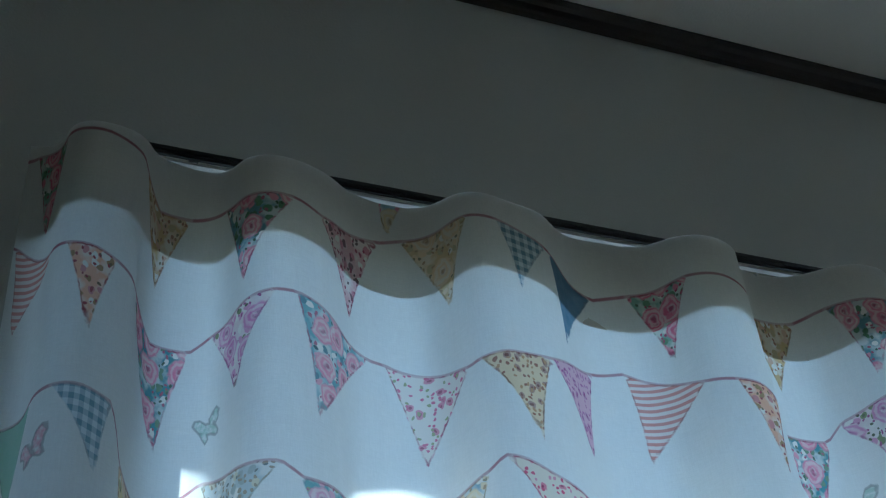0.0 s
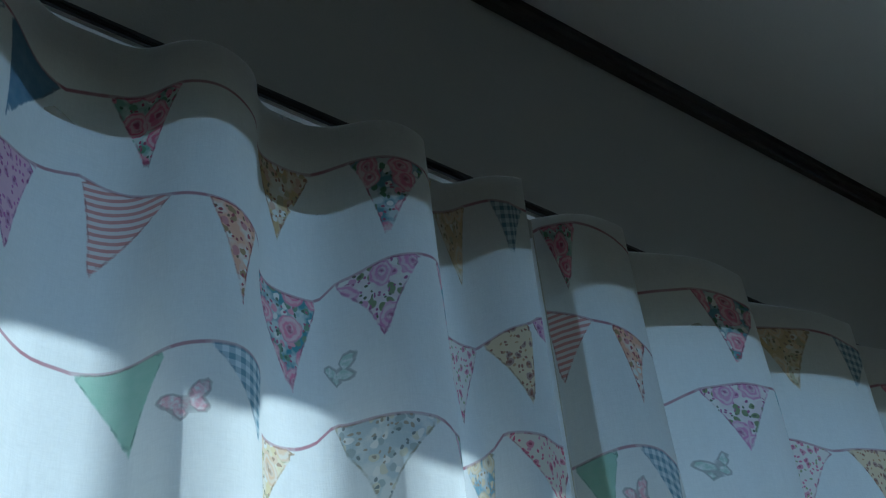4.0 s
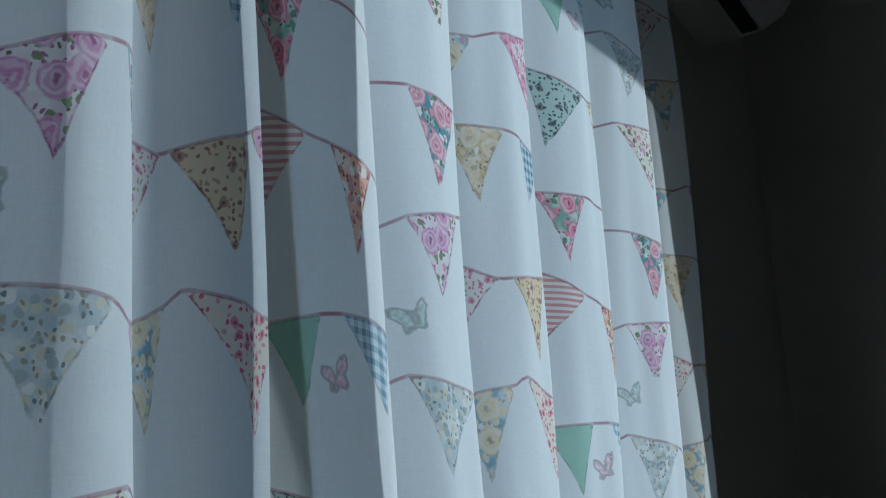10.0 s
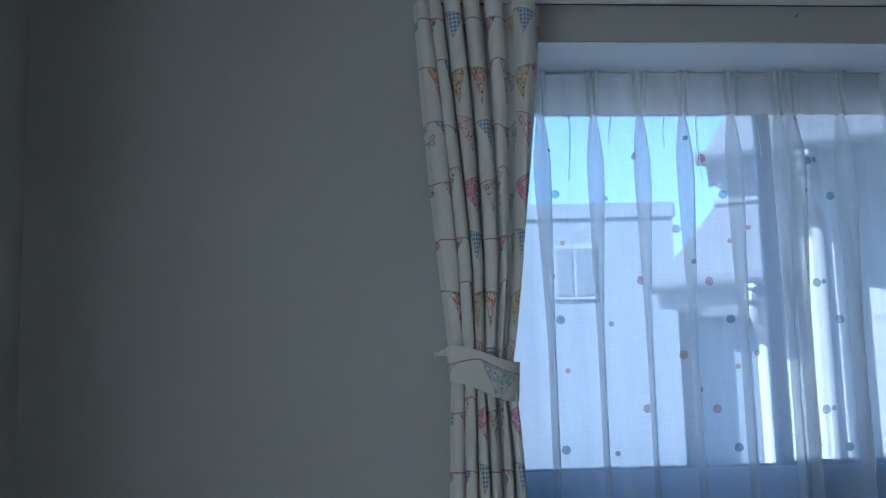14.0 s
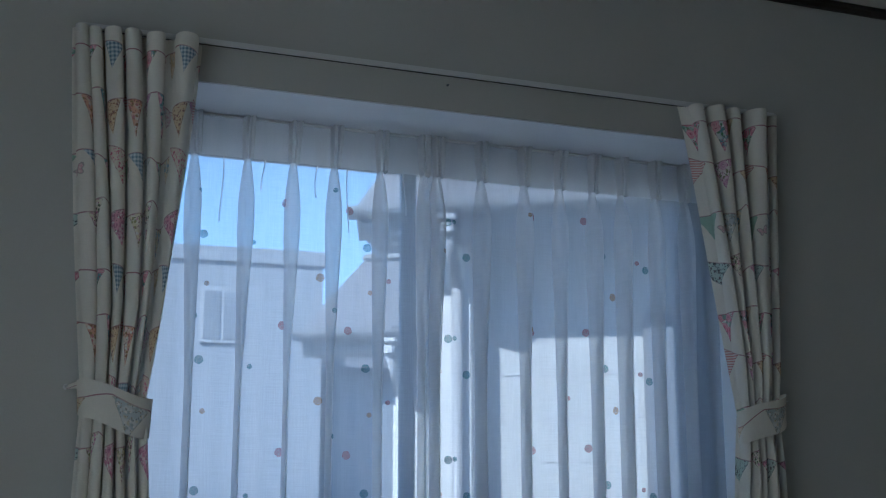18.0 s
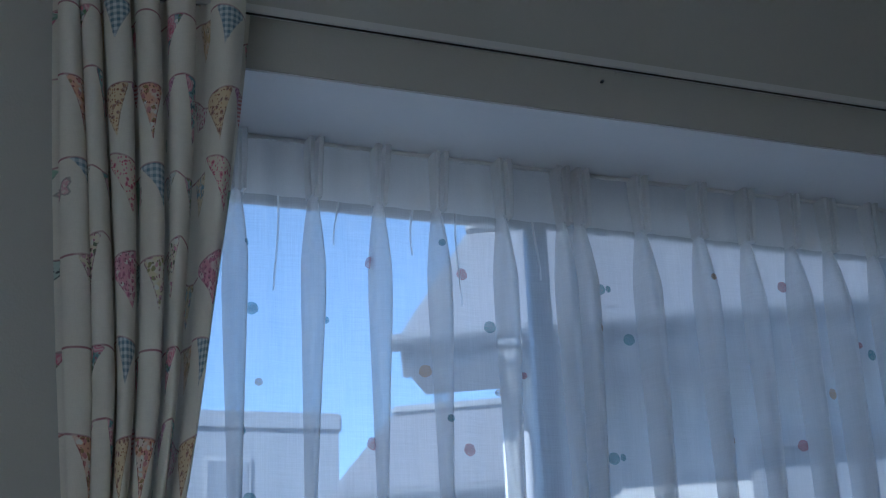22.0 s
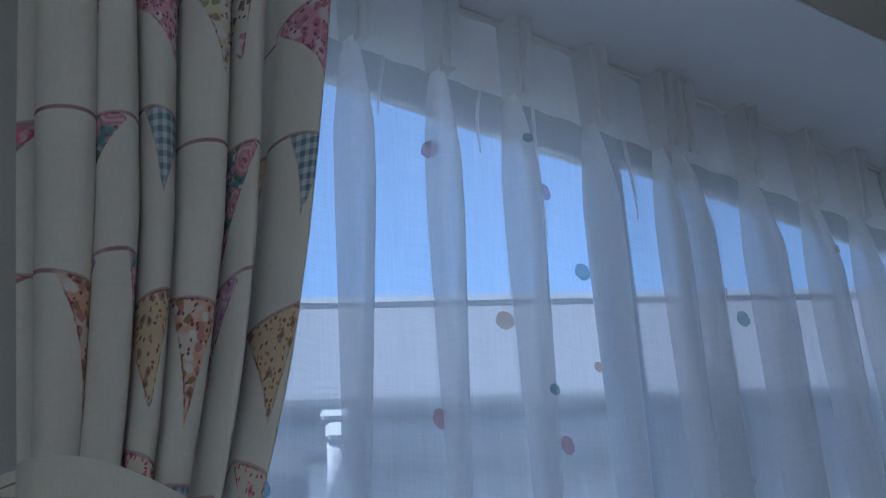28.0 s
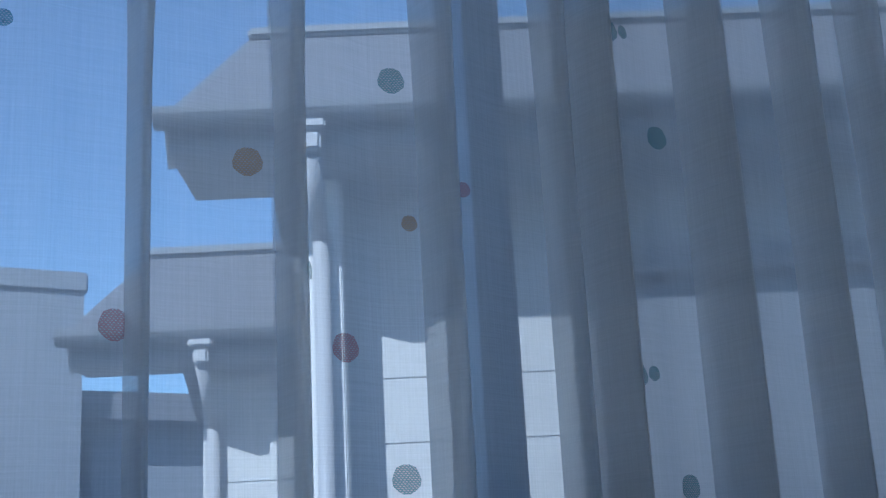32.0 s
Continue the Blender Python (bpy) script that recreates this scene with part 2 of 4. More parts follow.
    return k.mix(k.math("MULTIPLY", edge, 0.45), res, (0.16, 0.16, 0.15, 1))


GATHERED = cloth("gathered_printed_cotton", (0.94, 0.90, 0.80), glow=0.12, printed=True)
CURTAIN = cloth("printed_cotton", (0.90, 0.90, 0.87), glow=0.55, printed=True)
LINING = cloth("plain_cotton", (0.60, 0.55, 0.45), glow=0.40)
PLAINCOTTON = cloth("white_cotton", (0.92, 0.92, 0.90), glow=0.40)
SHEER = cloth("sheer_voile", (0.82, 0.83, 0.86), see=0.42, glow=0.56, weave=1400.0)
DENSE = cloth("denser_voile", (0.76, 0.78, 0.82), see=0.36, glow=0.50, weave=1400.0)
PLEAT = cloth("gathered_voile", (0.95, 0.95, 0.96), see=0.28, glow=0.78, weave=1400.0)
FULLPLEAT = cloth("full_pleat_voile", (0.94, 0.94, 0.95), see=0.33, glow=0.76, weave=1400.0)
TABCLOTH = cloth("stiffened_voile", (0.97, 0.97, 0.96), see=0.26, glow=0.74, weave=1400.0)
SHEERTOP = cloth("sheer_heading", (0.79, 0.80, 0.82), see=0.13, glow=0.58, weave=1400.0)
k = Mat("clear_glass")
k.t.nodes.remove(k.b)
gl, tr, mx, fr = k.n("BsdfGlossy"), k.n("BsdfTransparent"), k.n("MixShader"), k.n("LayerWeight")
gl.inputs["Roughness"].default_value = 0.02
k.put(mx.inputs[0], k.math("ADD", 0.02, k.math("MULTIPLY", 0.6, k.math("POWER", fr.outputs["Facing"], 5.0))))
k.t.links.new(tr.outputs[0], mx.inputs[1])
k.t.links.new(gl.outputs[0], mx.inputs[2])
k.t.links.new(mx.outputs[0], k.out.inputs["Surface"])
GLASS = k.m
# dark see-through mesh, added over half of each window to cut the daylight
DIM_MESH = cloth("dimming_mesh", (0.10, 0.10, 0.11), see=0.86, glow=0.2)


# ---- building helpers ----
def box_bm(x0, y0, z0, x1, y1, z1, bevel=0.0):
    bm = bmesh.new()
    bmesh.ops.create_cube(bm, size=1.0)
    for v in bm.verts:
        v.co = (x0 + (v.co.x + 0.5) * (x1 - x0), y0 + (v.co.y + 0.5) * (y1 - y0), z0 + (v.co.z + 0.5) * (z1 - z0))
    if bevel:
        bmesh.ops.bevel(bm, geom=list(bm.edges), offset=bevel, segments=2, affect="EDGES", clamp_overlap=True)
    return bm


def join_bm(*bms):
    """Several bmeshes as one."""
    out = bmesh.new()
    for b in bms:
        tmp = bpy.data.meshes.new("tmp")
        b.to_mesh(tmp)
        out.from_mesh(tmp)
        bpy.data.meshes.remove(tmp)
        b.free()
    return out


def mesh_of(name, bm, material, smooth=False):
    me = bpy.data.meshes.new(name)
    bm.to_mesh(me)
    bm.free()
    me.materials.append(material)
    if smooth:
        me.polygons.foreach_set("use_smooth", [True] * len(me.polygons))
    return me


def part(name, bm, material, parent=None, label="", smooth=False):
    ob = new(name, bm if isinstance(bm, bpy.types.Mesh) else mesh_of(name, bm, material, smooth))
    ob.parent = parent
    if label:
        tagged(ob, label)
    return ob


def thing(name, at, label, category, group="", kind=""):
    ob = new(name)
    ob.empty_display_size = 0.1
    ob.matrix_basis = Matrix.Translation(at)
    return tagged(ob, label, category, group, kind)


def under(parent, name, bm, material, label="", smooth=False):
    """A part given in world places, under a thing that stands somewhere."""
    bmesh.ops.translate(bm, verts=bm.verts, vec=-parent.matrix_basis.translation)
    return part(name, bm, material, parent, label, smooth)


def structure(name, bm, material, label, category):
    return tagged(part(name, bm, material), label, category, kind="structure")


# ---- the room ----
CEIL, WALLB, EAST, SOUTH = 2.422, 3.475, 4.3, -1.9
THICK = 0.16
# wall A, with the window's opening
AY0, AY1, AZ0, AZ1 = -0.19, 2.13, 0.30, 1.955
structure("wall_west", join_bm(
    box_bm(-THICK, SOUTH - THICK, 0, 0, AY0, CEIL), box_bm(-THICK, AY1, 0, 0, WALLB, CEIL),
    box_bm(-THICK, AY0, 0, 0, AY1, AZ0), box_bm(-THICK, AY0, AZ1, 0, AY1, CEIL)), WALLPAPER, "off-white embossed wallpaper wall with a curtained window", "wall")
# wall B, with the bay's opening
BX0, BX1, BZ0, BZ1, BAYY = 1.27, 3.30, 0.54, 1.854, 3.88
structure("wall_north", join_bm(
    box_bm(-THICK, WALLB, 0, BX0, WALLB + THICK, CEIL), box_bm(BX1, WALLB, 0, EAST + THICK, WALLB + THICK, CEIL),
    box_bm(BX0, WALLB, 0, BX1, WALLB + THICK, BZ0), box_bm(BX0, WALLB, BZ1, BX1, WALLB + THICK, CEIL)), WALLPAPER, "off-white wallpaper wall with a bay window recess", "wall")
structure("wall_east", box_bm(EAST, SOUTH - THICK, 0, EAST + THICK, WALLB, CEIL), WALLPAPER, "plain off-white wallpaper wall", "wall")
structure("wall_south", box_bm(0, SOUTH - THICK, 0, EAST, SOUTH, CEIL), WALLPAPER, "plain off-white wallpaper wall", "wall")
structure("floor", box_bm(-THICK, SOUTH - THICK, -0.2, EAST + THICK, WALLB + THICK, 0), FLOORWOOD, "warm brown wooden floor", "floor")
structure("ceiling", box_bm(-THICK, SOUTH - THICK, CEIL, EAST + THICK, WALLB + THICK, CEIL + 0.2), CEILPAPER, "pale papered ceiling", "ceiling")


def crown(name, a, b, inward):
    """A dark cornice strip in the angle of wall and ceiling, stepped in section."""
    a, b, inward = Vector(a), Vector(b), Vector(inward)
    prof = [(0, -0.031), (0.010, -0.031), (0.013, -0.027), (0.013, -0.014), (0.020, -0.011), (0.023, -0.006), (0.023, 0), (0, 0)]
    bm = bmesh.new()
    rings = [[bm.verts.new(p + inward * u + Vector((0, 0, v))) for u, v in prof] for p in (a, b)]
    for i in range(len(prof)):
        j = (i + 1) % len(prof)
        bm.faces.new((rings[0][i], rings[0][j], rings[1][j], rings[1][i]))
    bm.faces.new(rings[0])
    bm.faces.new(rings[1])
    bmesh.ops.recalc_face_normals(bm, faces=bm.faces)
    return structure(name, bm, DARKWOOD, "dark-stained wooden cornice strip under the ceiling", "cornice")


crown("trim_west", (0.001, SOUTH, CEIL - 0.001), (0.001, WALLB, CEIL - 0.001), (1, 0, 0))
crown("trim_north", (0.0, WALLB - 0.001, CEIL - 0.001), (EAST, WALLB - 0.001, CEIL - 0.001), (0, -1, 0))
crown("trim_east", (EAST - 0.001, SOUTH, CEIL - 0.001), (EAST - 0.001, WALLB, CEIL - 0.001), (-1, 0, 0))
crown("trim_south", (0, SOUTH + 0.001, CEIL - 0.001), (EAST, SOUTH + 0.001, CEIL - 0.001), (0, 1, 0))

# the bay's box outside the wall
structure("bay_soffit", box_bm(BX0 - 0.08, WALLB + THICK, BZ1, BX1 + 0.08, BAYY + 0.12, BZ1 + 0.12), SOFFIT, "white painted top of the window bay", "bay")
structure("bay_lining", box_bm(BX0 + 0.001, WALLB + 0.001, BZ1 - 0.005, BX1 - 0.001, WALLB + THICK + 0.002, BZ1 - 0.001), SOFFIT, "white painted lining under the bay's lintel", "bay")
structure("bay_side", box_bm(BX0 - 0.08, WALLB + THICK, BZ0, BX0, BAYY + 0.12, BZ1), SOFFIT, "white painted side of the window bay", "bay")
structure("bay_side", box_bm(BX1, WALLB + THICK, BZ0, BX1 + 0.08, BAYY + 0.12, BZ1), SOFFIT, "white painted side of the window bay", "bay")
structure("bay_counter", box_bm(BX0 - 0.08, WALLB + THICK, BZ0 - 0.12, BX1 + 0.08, BAYY + 0.12, BZ0), SILLWOOD, "white counter of the window bay", "bay")

# the house's own eave over the west window
structure("eave_west", box_bm(-0.65, SOUTH - 0.4, 2.22, -THICK, WALLB + 0.4, 2.32, 0.01), SOFFIT, "white boxed eave outside over the west window", "eave")


# ---- windows ----
def sash(win, axis, a0, a1, z0, z1, at, w=0.045, d=0.028):
    """One glazed sash: four rails and a pane. axis 'x' or 'y' is the way it runs."""
    def bx(p0, q0, p1, q1, e=0.0, bev=0.004):
        if axis == "x":
            return box_bm(p0, at - d / 2 + e, q0, p1, at + d / 2 - e, q1, bev)
        return box_bm(at - d / 2 + e, p0, q0, at + d / 2 - e, p1, q1, bev)
    s = part("sash", mesh_of("sash", box_shift(bx(a0, z0, a0 + w, z1), win), ALUMINIUM), ALUMINIUM, win)
    for q in ((a1 - w, z0, a1, z1), (a0 + w, z0, a1 - w, z0 + w * 1.3), (a0 + w, z1 - w, a1 - w, z1)):
        part("sash_rail", box_shift(bx(*q), win), ALUMINIUM, s)
    pane = part("pane", box_shift(bx(a0 + w, z0 + w * 1.3, a1 - w, z1 - w, d / 2 - 0.003, 0), win), GLASS, s, "clear glass pane")
    pane.visible_shadow = False
    return s


def box_shift(bm, win):
    bmesh.ops.translate(bm, verts=bm.verts, vec=-win.matrix_basis.translation)
    return bm


win_b = thing("window_1", ((BX0 + BX1) / 2, BAYY, BZ0), "grey aluminium sliding window with two panes in the bay", "window", kind="structure")
WZ0, WZ1 = 0.605, 1.802
for nm, q in (("window_frame", (BX0, BAYY - 0.045, BZ0, BX0 + 0.03, BAYY + 0.06, BZ1)), ("window_frame", (BX1 - 0.03, BAYY - 0.045, BZ0, BX1, BAYY + 0.06, BZ1)),
              ("window_sill", (BX0 + 0.03, BAYY - 0.045, BZ0, BX1 - 0.03, BAYY + 0.07, WZ0)), ("window_head", (BX0 + 0.03, BAYY - 0.045, WZ1, BX1 - 0.03, BAYY + 0.06, BZ1))):
    under(win_b, nm, box_bm(*q, 0.004), SILLWOOD if nm == "window_sill" else ALUMINIUM)
sash(win_b, "x", BX0 + 0.03, 2.21, WZ0, WZ1, BAYY + 0.02, 0.045)
sash(win_b, "x", 2.150, BX1 - 0.08, WZ0, WZ1, BAYY - 0.015, 0.05)
# added mesh: darkens the view and daylight through the right half
under(win_b, "dimming_mesh", box_bm(2.21, BAYY + 0.050, WZ0 + 0.01, BX1 - 0.08, BAYY + 0.052, WZ1), DIM_MESH, "fine dark insect screen outside the pane")
under(win_b, "window_frame", box_bm(BX1 - 0.08, BAYY - 0.045, WZ0, BX1 - 0.03, BAYY + 0.05, WZ1, 0.004), ALUMINIUM)

win_a = thing("window_2", (-0.1, (AY0 + AY1) / 2, AZ0), "grey aluminium sliding window behind the bunting curtains", "window", kind="structure")
for nm, q in (("window_frame", (-0.13, AY0, AZ0, -0.03, AY0 + 0.03, AZ1)), ("window_frame", (-0.13, AY1 - 0.03, AZ0, -0.03, AY1, AZ1)),
              ("window_sill", (-0.13, AY0 + 0.03, AZ0, -0.03, AY1 - 0.03, AZ0 + 0.04)), ("window_head", (-0.13, AY0 + 0.03, AZ1 - 0.03, -0.03, AY1 - 0.03, AZ1))):
    under(win_a, nm, box_bm(*q, 0.004), ALUMINIUM)
sash(win_a, "y", AY0 + 0.03, 0.985, AZ0 + 0.04, AZ1 - 0.03, -0.065)
sash(win_a, "y", 0.940, AY1 - 0.03, AZ0 + 0.04, AZ1 - 0.03, -0.10)
# unseen mesh added to weaken the sun on the left curtain panel
under(win_a, "dimming_mesh", box_bm(-0.122, AY0 + 0.03, AZ0 + 0.04, -0.120, 0.940, AZ1 - 0.03), DIM_MESH, "fine dark insect screen outside the pane")

# ---- the bunting print ----
REP = 0.64                        # height of the print's repeat
ROWS_Z = (1.855, 1.705, 1.552, 1.385)   # the cords of the first repeat
K_SPRIG, K_DITSY = (0.3, 0, 0), (0.6, 0, 0)
K_FLORAL, K_CHECK, K_STRIPE, K_PLAIN = (1, 0, 0), (0, 1, 0), (0, 0, 1), (0, 0, 0)
TEAL, GREEN = (0.16, 0.31, 0.36), (0.20, 0.32, 0.20)
BLUE, PINK, SAGE = (0.25, 0.36, 0.48), (0.72, 0.34, 0.42), (0.42, 0.58, 0.48)
WHITE, BLACKISH, SALMON = (0.82, 0.82, 0.80), (0.06, 0.09, 0.10), (0.72, 0.32, 0.24)
# left end, right end, tip (shares of the repeat's width), drop, ground, bloom, leaf, print
FIRST_ROW = ((-0.041, 0.060, 0.003, 0.110, (0.15, 0.31, 0.36), (0.68, 0.16, 0.28), (0.10, 0.24, 0.12), K_FLORAL), (0.090, 0.196, 0.150, 0.106, (0.70, 0.44, 0.46), (0.50, 0.06, 0.16), (0.22, 0.12, 0.14), K_DITSY),
     (0.227, 0.321, 0.287, 0.104, (0.70, 0.55, 0.30), (0.80, 0.60, 0.34), (0.58, 0.52, 0.32), K_FLORAL), (0.357, 0.431, 0.380, 0.085, (0.14, 0.26, 0.34), (0.70, 0.76, 0.78), BLUE, K_CHECK),
     (0.440, 0.528, 0.453, 0.112, (0.14, 0.25, 0.36), (0.30, 0.42, 0.52), (0.14, 0.25, 0.36), K_PLAIN), (0.577, 0.660, 0.620, 0.098, (0.25, 0.44, 0.34), (0.70, 0.08, 0.22), (0.16, 0.32, 0.18), K_FLORAL),
     (0.800, 0.892, 0.842, 0.092, (0.64, 0.46, 0.22), (0.62, 0.34, 0.18), (0.55, 0.45, 0.25), K_DITSY))
SECOND_ROW = ((0.790, 0.900, 0.860, 0.116, (0.10, 0.30, 0.34), (0.74, 0.20, 0.34), GREEN, K_FLORAL), (0.937, 1.041, 0.994, 0.096, (0.80, 0.70, 0.70), (0.62, 0.20, 0.46), (0.24, 0.30, 0.14), K_FLORAL),
     (0.061, 0.180, 0.083, 0.134, (0.25, 0.48, 0.52), (0.76, 0.30, 0.42), TEAL, K_FLORAL), (0.201, 0.306, 0.242, 0.108, (0.84, 0.78, 0.72), (0.66, 0.22, 0.34), (0.42, 0.46, 0.26), K_SPRIG),
     (0.320, 0.408, 0.380, 0.104, (0.76, 0.58, 0.30), (0.36, 0.16, 0.10), (0.54, 0.32, 0.16), K_SPRIG), (0.410, 0.512, 0.484, 0.112, (0.70, 0.36, 0.52), (0.50, 0.16, 0.40), (0.40, 0.10, 0.30), K_SPRIG),
     (0.557, 0.653, 0.571, 0.110, (0.84, 0.76, 0.72), (0.66, 0.32, 0.29), SALMON, K_STRIPE), (0.687, 0.752, 0.722, 0.110, (0.80, 0.48, 0.32), (0.56, 0.10, 0.12), (0.40, 0.26, 0.12), K_DITSY))
THIRD_ROW = ((0.567, 0.656, 0.622, 0.090, (0.40, 0.60, 0.47), (0.40, 0.60, 0.47), SAGE, K_PLAIN), (0.690, 0.765, 0.752, 0.085, (0.20, 0.34, 0.42), (0.72, 0.78, 0.80), BLUE, K_CHECK),
     (0.790, 0.866, 0.802, 0.090, (0.80, 0.68, 0.40), (0.78, 0.56, 0.34), (0.56, 0.52, 0.30), K_FLORAL), (0.930, 1.046, 0.978, 0.100, (0.56, 0.62, 0.62), (0.66, 0.62, 0.44), (0.44, 0.50, 0.48), K_DITSY),
     (0.062, 0.170, 0.100, 0.104, (0.20, 0.42, 0.44), (0.70, 0.34, 0.48), (0.34, 0.42, 0.22), K_FLORAL),
     (0.230, 0.318, 0.290, 0.104, (0.28, 0.46, 0.56), (0.82, 0.68, 0.40), (0.80, 0.72, 0.50), K_FLORAL), (0.334, 0.450, 0.412, 0.102, (0.82, 0.72, 0.58), (0.68, 0.12, 0.22), PINK, K_SPRIG))
FOURTH_ROW = ((-0.062, 0.058, 0.030, 0.108, (0.82, 0.76, 0.60), (0.66, 0.20, 0.40), (0.16, 0.20, 0.12), K_DITSY), (0.190, 0.288, 0.205, 0.124, (0.36, 0.54, 0.62), (0.80, 0.66, 0.36), (0.72, 0.34, 0.44), K_FLORAL),
     (0.320, 0.470, 0.408, 0.104, (0.78, 0.40, 0.50), (0.56, 0.14, 0.28), (0.62, 0.22, 0.36), K_DITSY), (0.566, 0.676, 0.594, 0.110, (0.44, 0.60, 0.54), BLACKISH, (0.04, 0.12, 0.12), K_SPRIG),
     (0.698, 0.776, 0.736, 0.104, (0.80, 0.74, 0.52), (0.62, 0.34, 0.40), (0.40, 0.40, 0.18), K_DITSY), (0.822, 0.905, 0.846, 0.128, (0.66, 0.74, 0.78), BLUE, BLACKISH, K_SPRIG))
PRINT = (FIRST_ROW, SECOND_ROW, THIRD_ROW, FOURTH_ROW)
FLIES = ((0.940, 1.603, SAGE), (0.674, 1.485, PINK))


# the cords' hang: share of the repeat, height
CORDS = (((0.06, 1.851), (0.09, 1.843), (0.20, 1.858), (0.227, 1.865), (0.32, 1.872), (0.36, 1.870), (0.43, 1.857), (0.53, 1.833), (0.58, 1.844), (0.66, 1.849), (0.80, 1.842), (0.89, 1.846), (0.96, 1.855)),
         ((0.04, 1.726), (0.061, 1.728), (0.18, 1.708), (0.20, 1.709), (0.306, 1.683), (0.32, 1.686), (0.41, 1.700), (0.51, 1.732), (0.557, 1.742), (0.653, 1.709), (0.70, 1.700), (0.79, 1.690), (0.90, 1.688), (0.94, 1.708)),
         ((0.045, 1.535), (0.065, 1.523), (0.17, 1.530), (0.23, 1.541), (0.318, 1.560), (0.334, 1.572), (0.42, 1.550), (0.567, 1.530), (0.655, 1.540), (0.69, 1.543), (0.765, 1.545), (0.79, 1.503), (0.866, 1.516), (0.93, 1.545)),
         ((0.00, 1.400), (0.058, 1.412), (0.19, 1.342), (0.29, 1.346), (0.32, 1.362), (0.45, 1.392), (0.566, 1.385), (0.676, 1.365), (0.76, 1.375), (0.905, 1.372), (0.94, 1.390)))


def cord_height(u, row):
    """The cord's height above its row's mean at share u of the repeat."""
    return np.interp(u, [p for p, _ in CORDS[row]], [h - ROWS_Z[row] for _, h in CORDS[row]], period=1.0)


def print_fields(u, z, width):
    """Fields of the print at cloth places u (metres along the cloth, 0 at the first repeat's rose pennant) and heights z."""
    n = len(u)
    best, cord, fly, close = np.full(n, 0.2), np.full(n, 0.2), np.full(n, 0.2), np.zeros(n)
    cols = {key: np.tile(np.array(c, np.float32), (n, 1)) for key, c in (("ground", WHITE), ("bloom", WHITE), ("leaf", WHITE), ("kind", K_PLAIN), ("wing", SAGE))}
    su = u / width
    for row, items in enumerate(PRINT):
        for r in range(-1, 4):
            zr = ROWS_Z[row] - r * REP + cord_height(su, row)
            dz = z - zr
            near = np.abs(dz) < np.abs(cord)
            cord[near] = dz[near]
            close = np.maximum(close, np.clip(2.0 - np.abs(dz) / 0.02, 0, 1))
            rows_near = (dz < 0.03) & (dz > -0.17)
            if not rows_near.any():
                continue
            for l, rr, tip, drop, g, b, lf, kd in items:
                for shift in range(math.floor(su.min()) - 1, math.ceil(su.max()) + 2):
                    x, y = (su - shift) * width, dz
                    xl, xr, xt = l * width, rr * width, tip * width
                    sel = rows_near & (x > xl - 0.03) & (x < xr + 0.03)
                    if not sel.any():
                        continue
                    x, y = x[sel], y[sel]
                    bow = 0.010 * np.sin(np.pi * np.clip(-y / drop, 0, 1))       # the sides bow a little
                    def side(ax, ay, bx, by, sg):
                        nx, ny = (by - ay), -(bx - ax)
                        q = math.hypot(nx, ny)
                        return sg * ((x - ax) * nx + (y - ay) * ny) / q
                    dl = side(xl, 0, xt, -drop, 1) + bow * 0.4
                    dr = side(xr, 0, xt, -drop, -1) + bow * 0.4
                    d = np.maximum.reduce([dl, dr, y])
                    idx = np.flatnonzero(sel)
                    win = d < best[idx]
                    idx = idx[win]
                    best[idx] = d[win]
                    for key, c in (("ground", g), ("bloom", b), ("leaf", lf), ("kind", kd)):
                        cols[key][idx] = c
    for fu, fz, c in FLIES:
        for r in range(-1, 4):
            for shift in range(math.floor(su.min()) - 1, math.ceil(su.max()) + 2):
                x, y = (su - shift - fu) * width, z - (fz - r * REP)
                d = np.full(n, 0.2)
                x, y = x * 0.94 + y * 0.34, y * 0.94 - x * 0.34          # it flies aslant
                for sx in (-1, 1):
                    for cx, cy, ra, rb, turn in ((0.0125, 0.006, 0.0125, 0.0068, 0.62), (0.0075, -0.0075, 0.0082, 0.0055, -0.75)):
                        p, q = x * sx - cx, y - cy
                        p, q = p * math.cos(turn) + q * math.sin(turn), q * math.cos(turn) - p * math.sin(turn)
                        d = np.minimum(d, (np.hypot(p / ra, q / rb) - 1) * rb)
                win = d < fly
                fly[win] = d[win]
                cols["wing"][win & (d < 0.02)] = c
    return best, cord, fly, close, cols


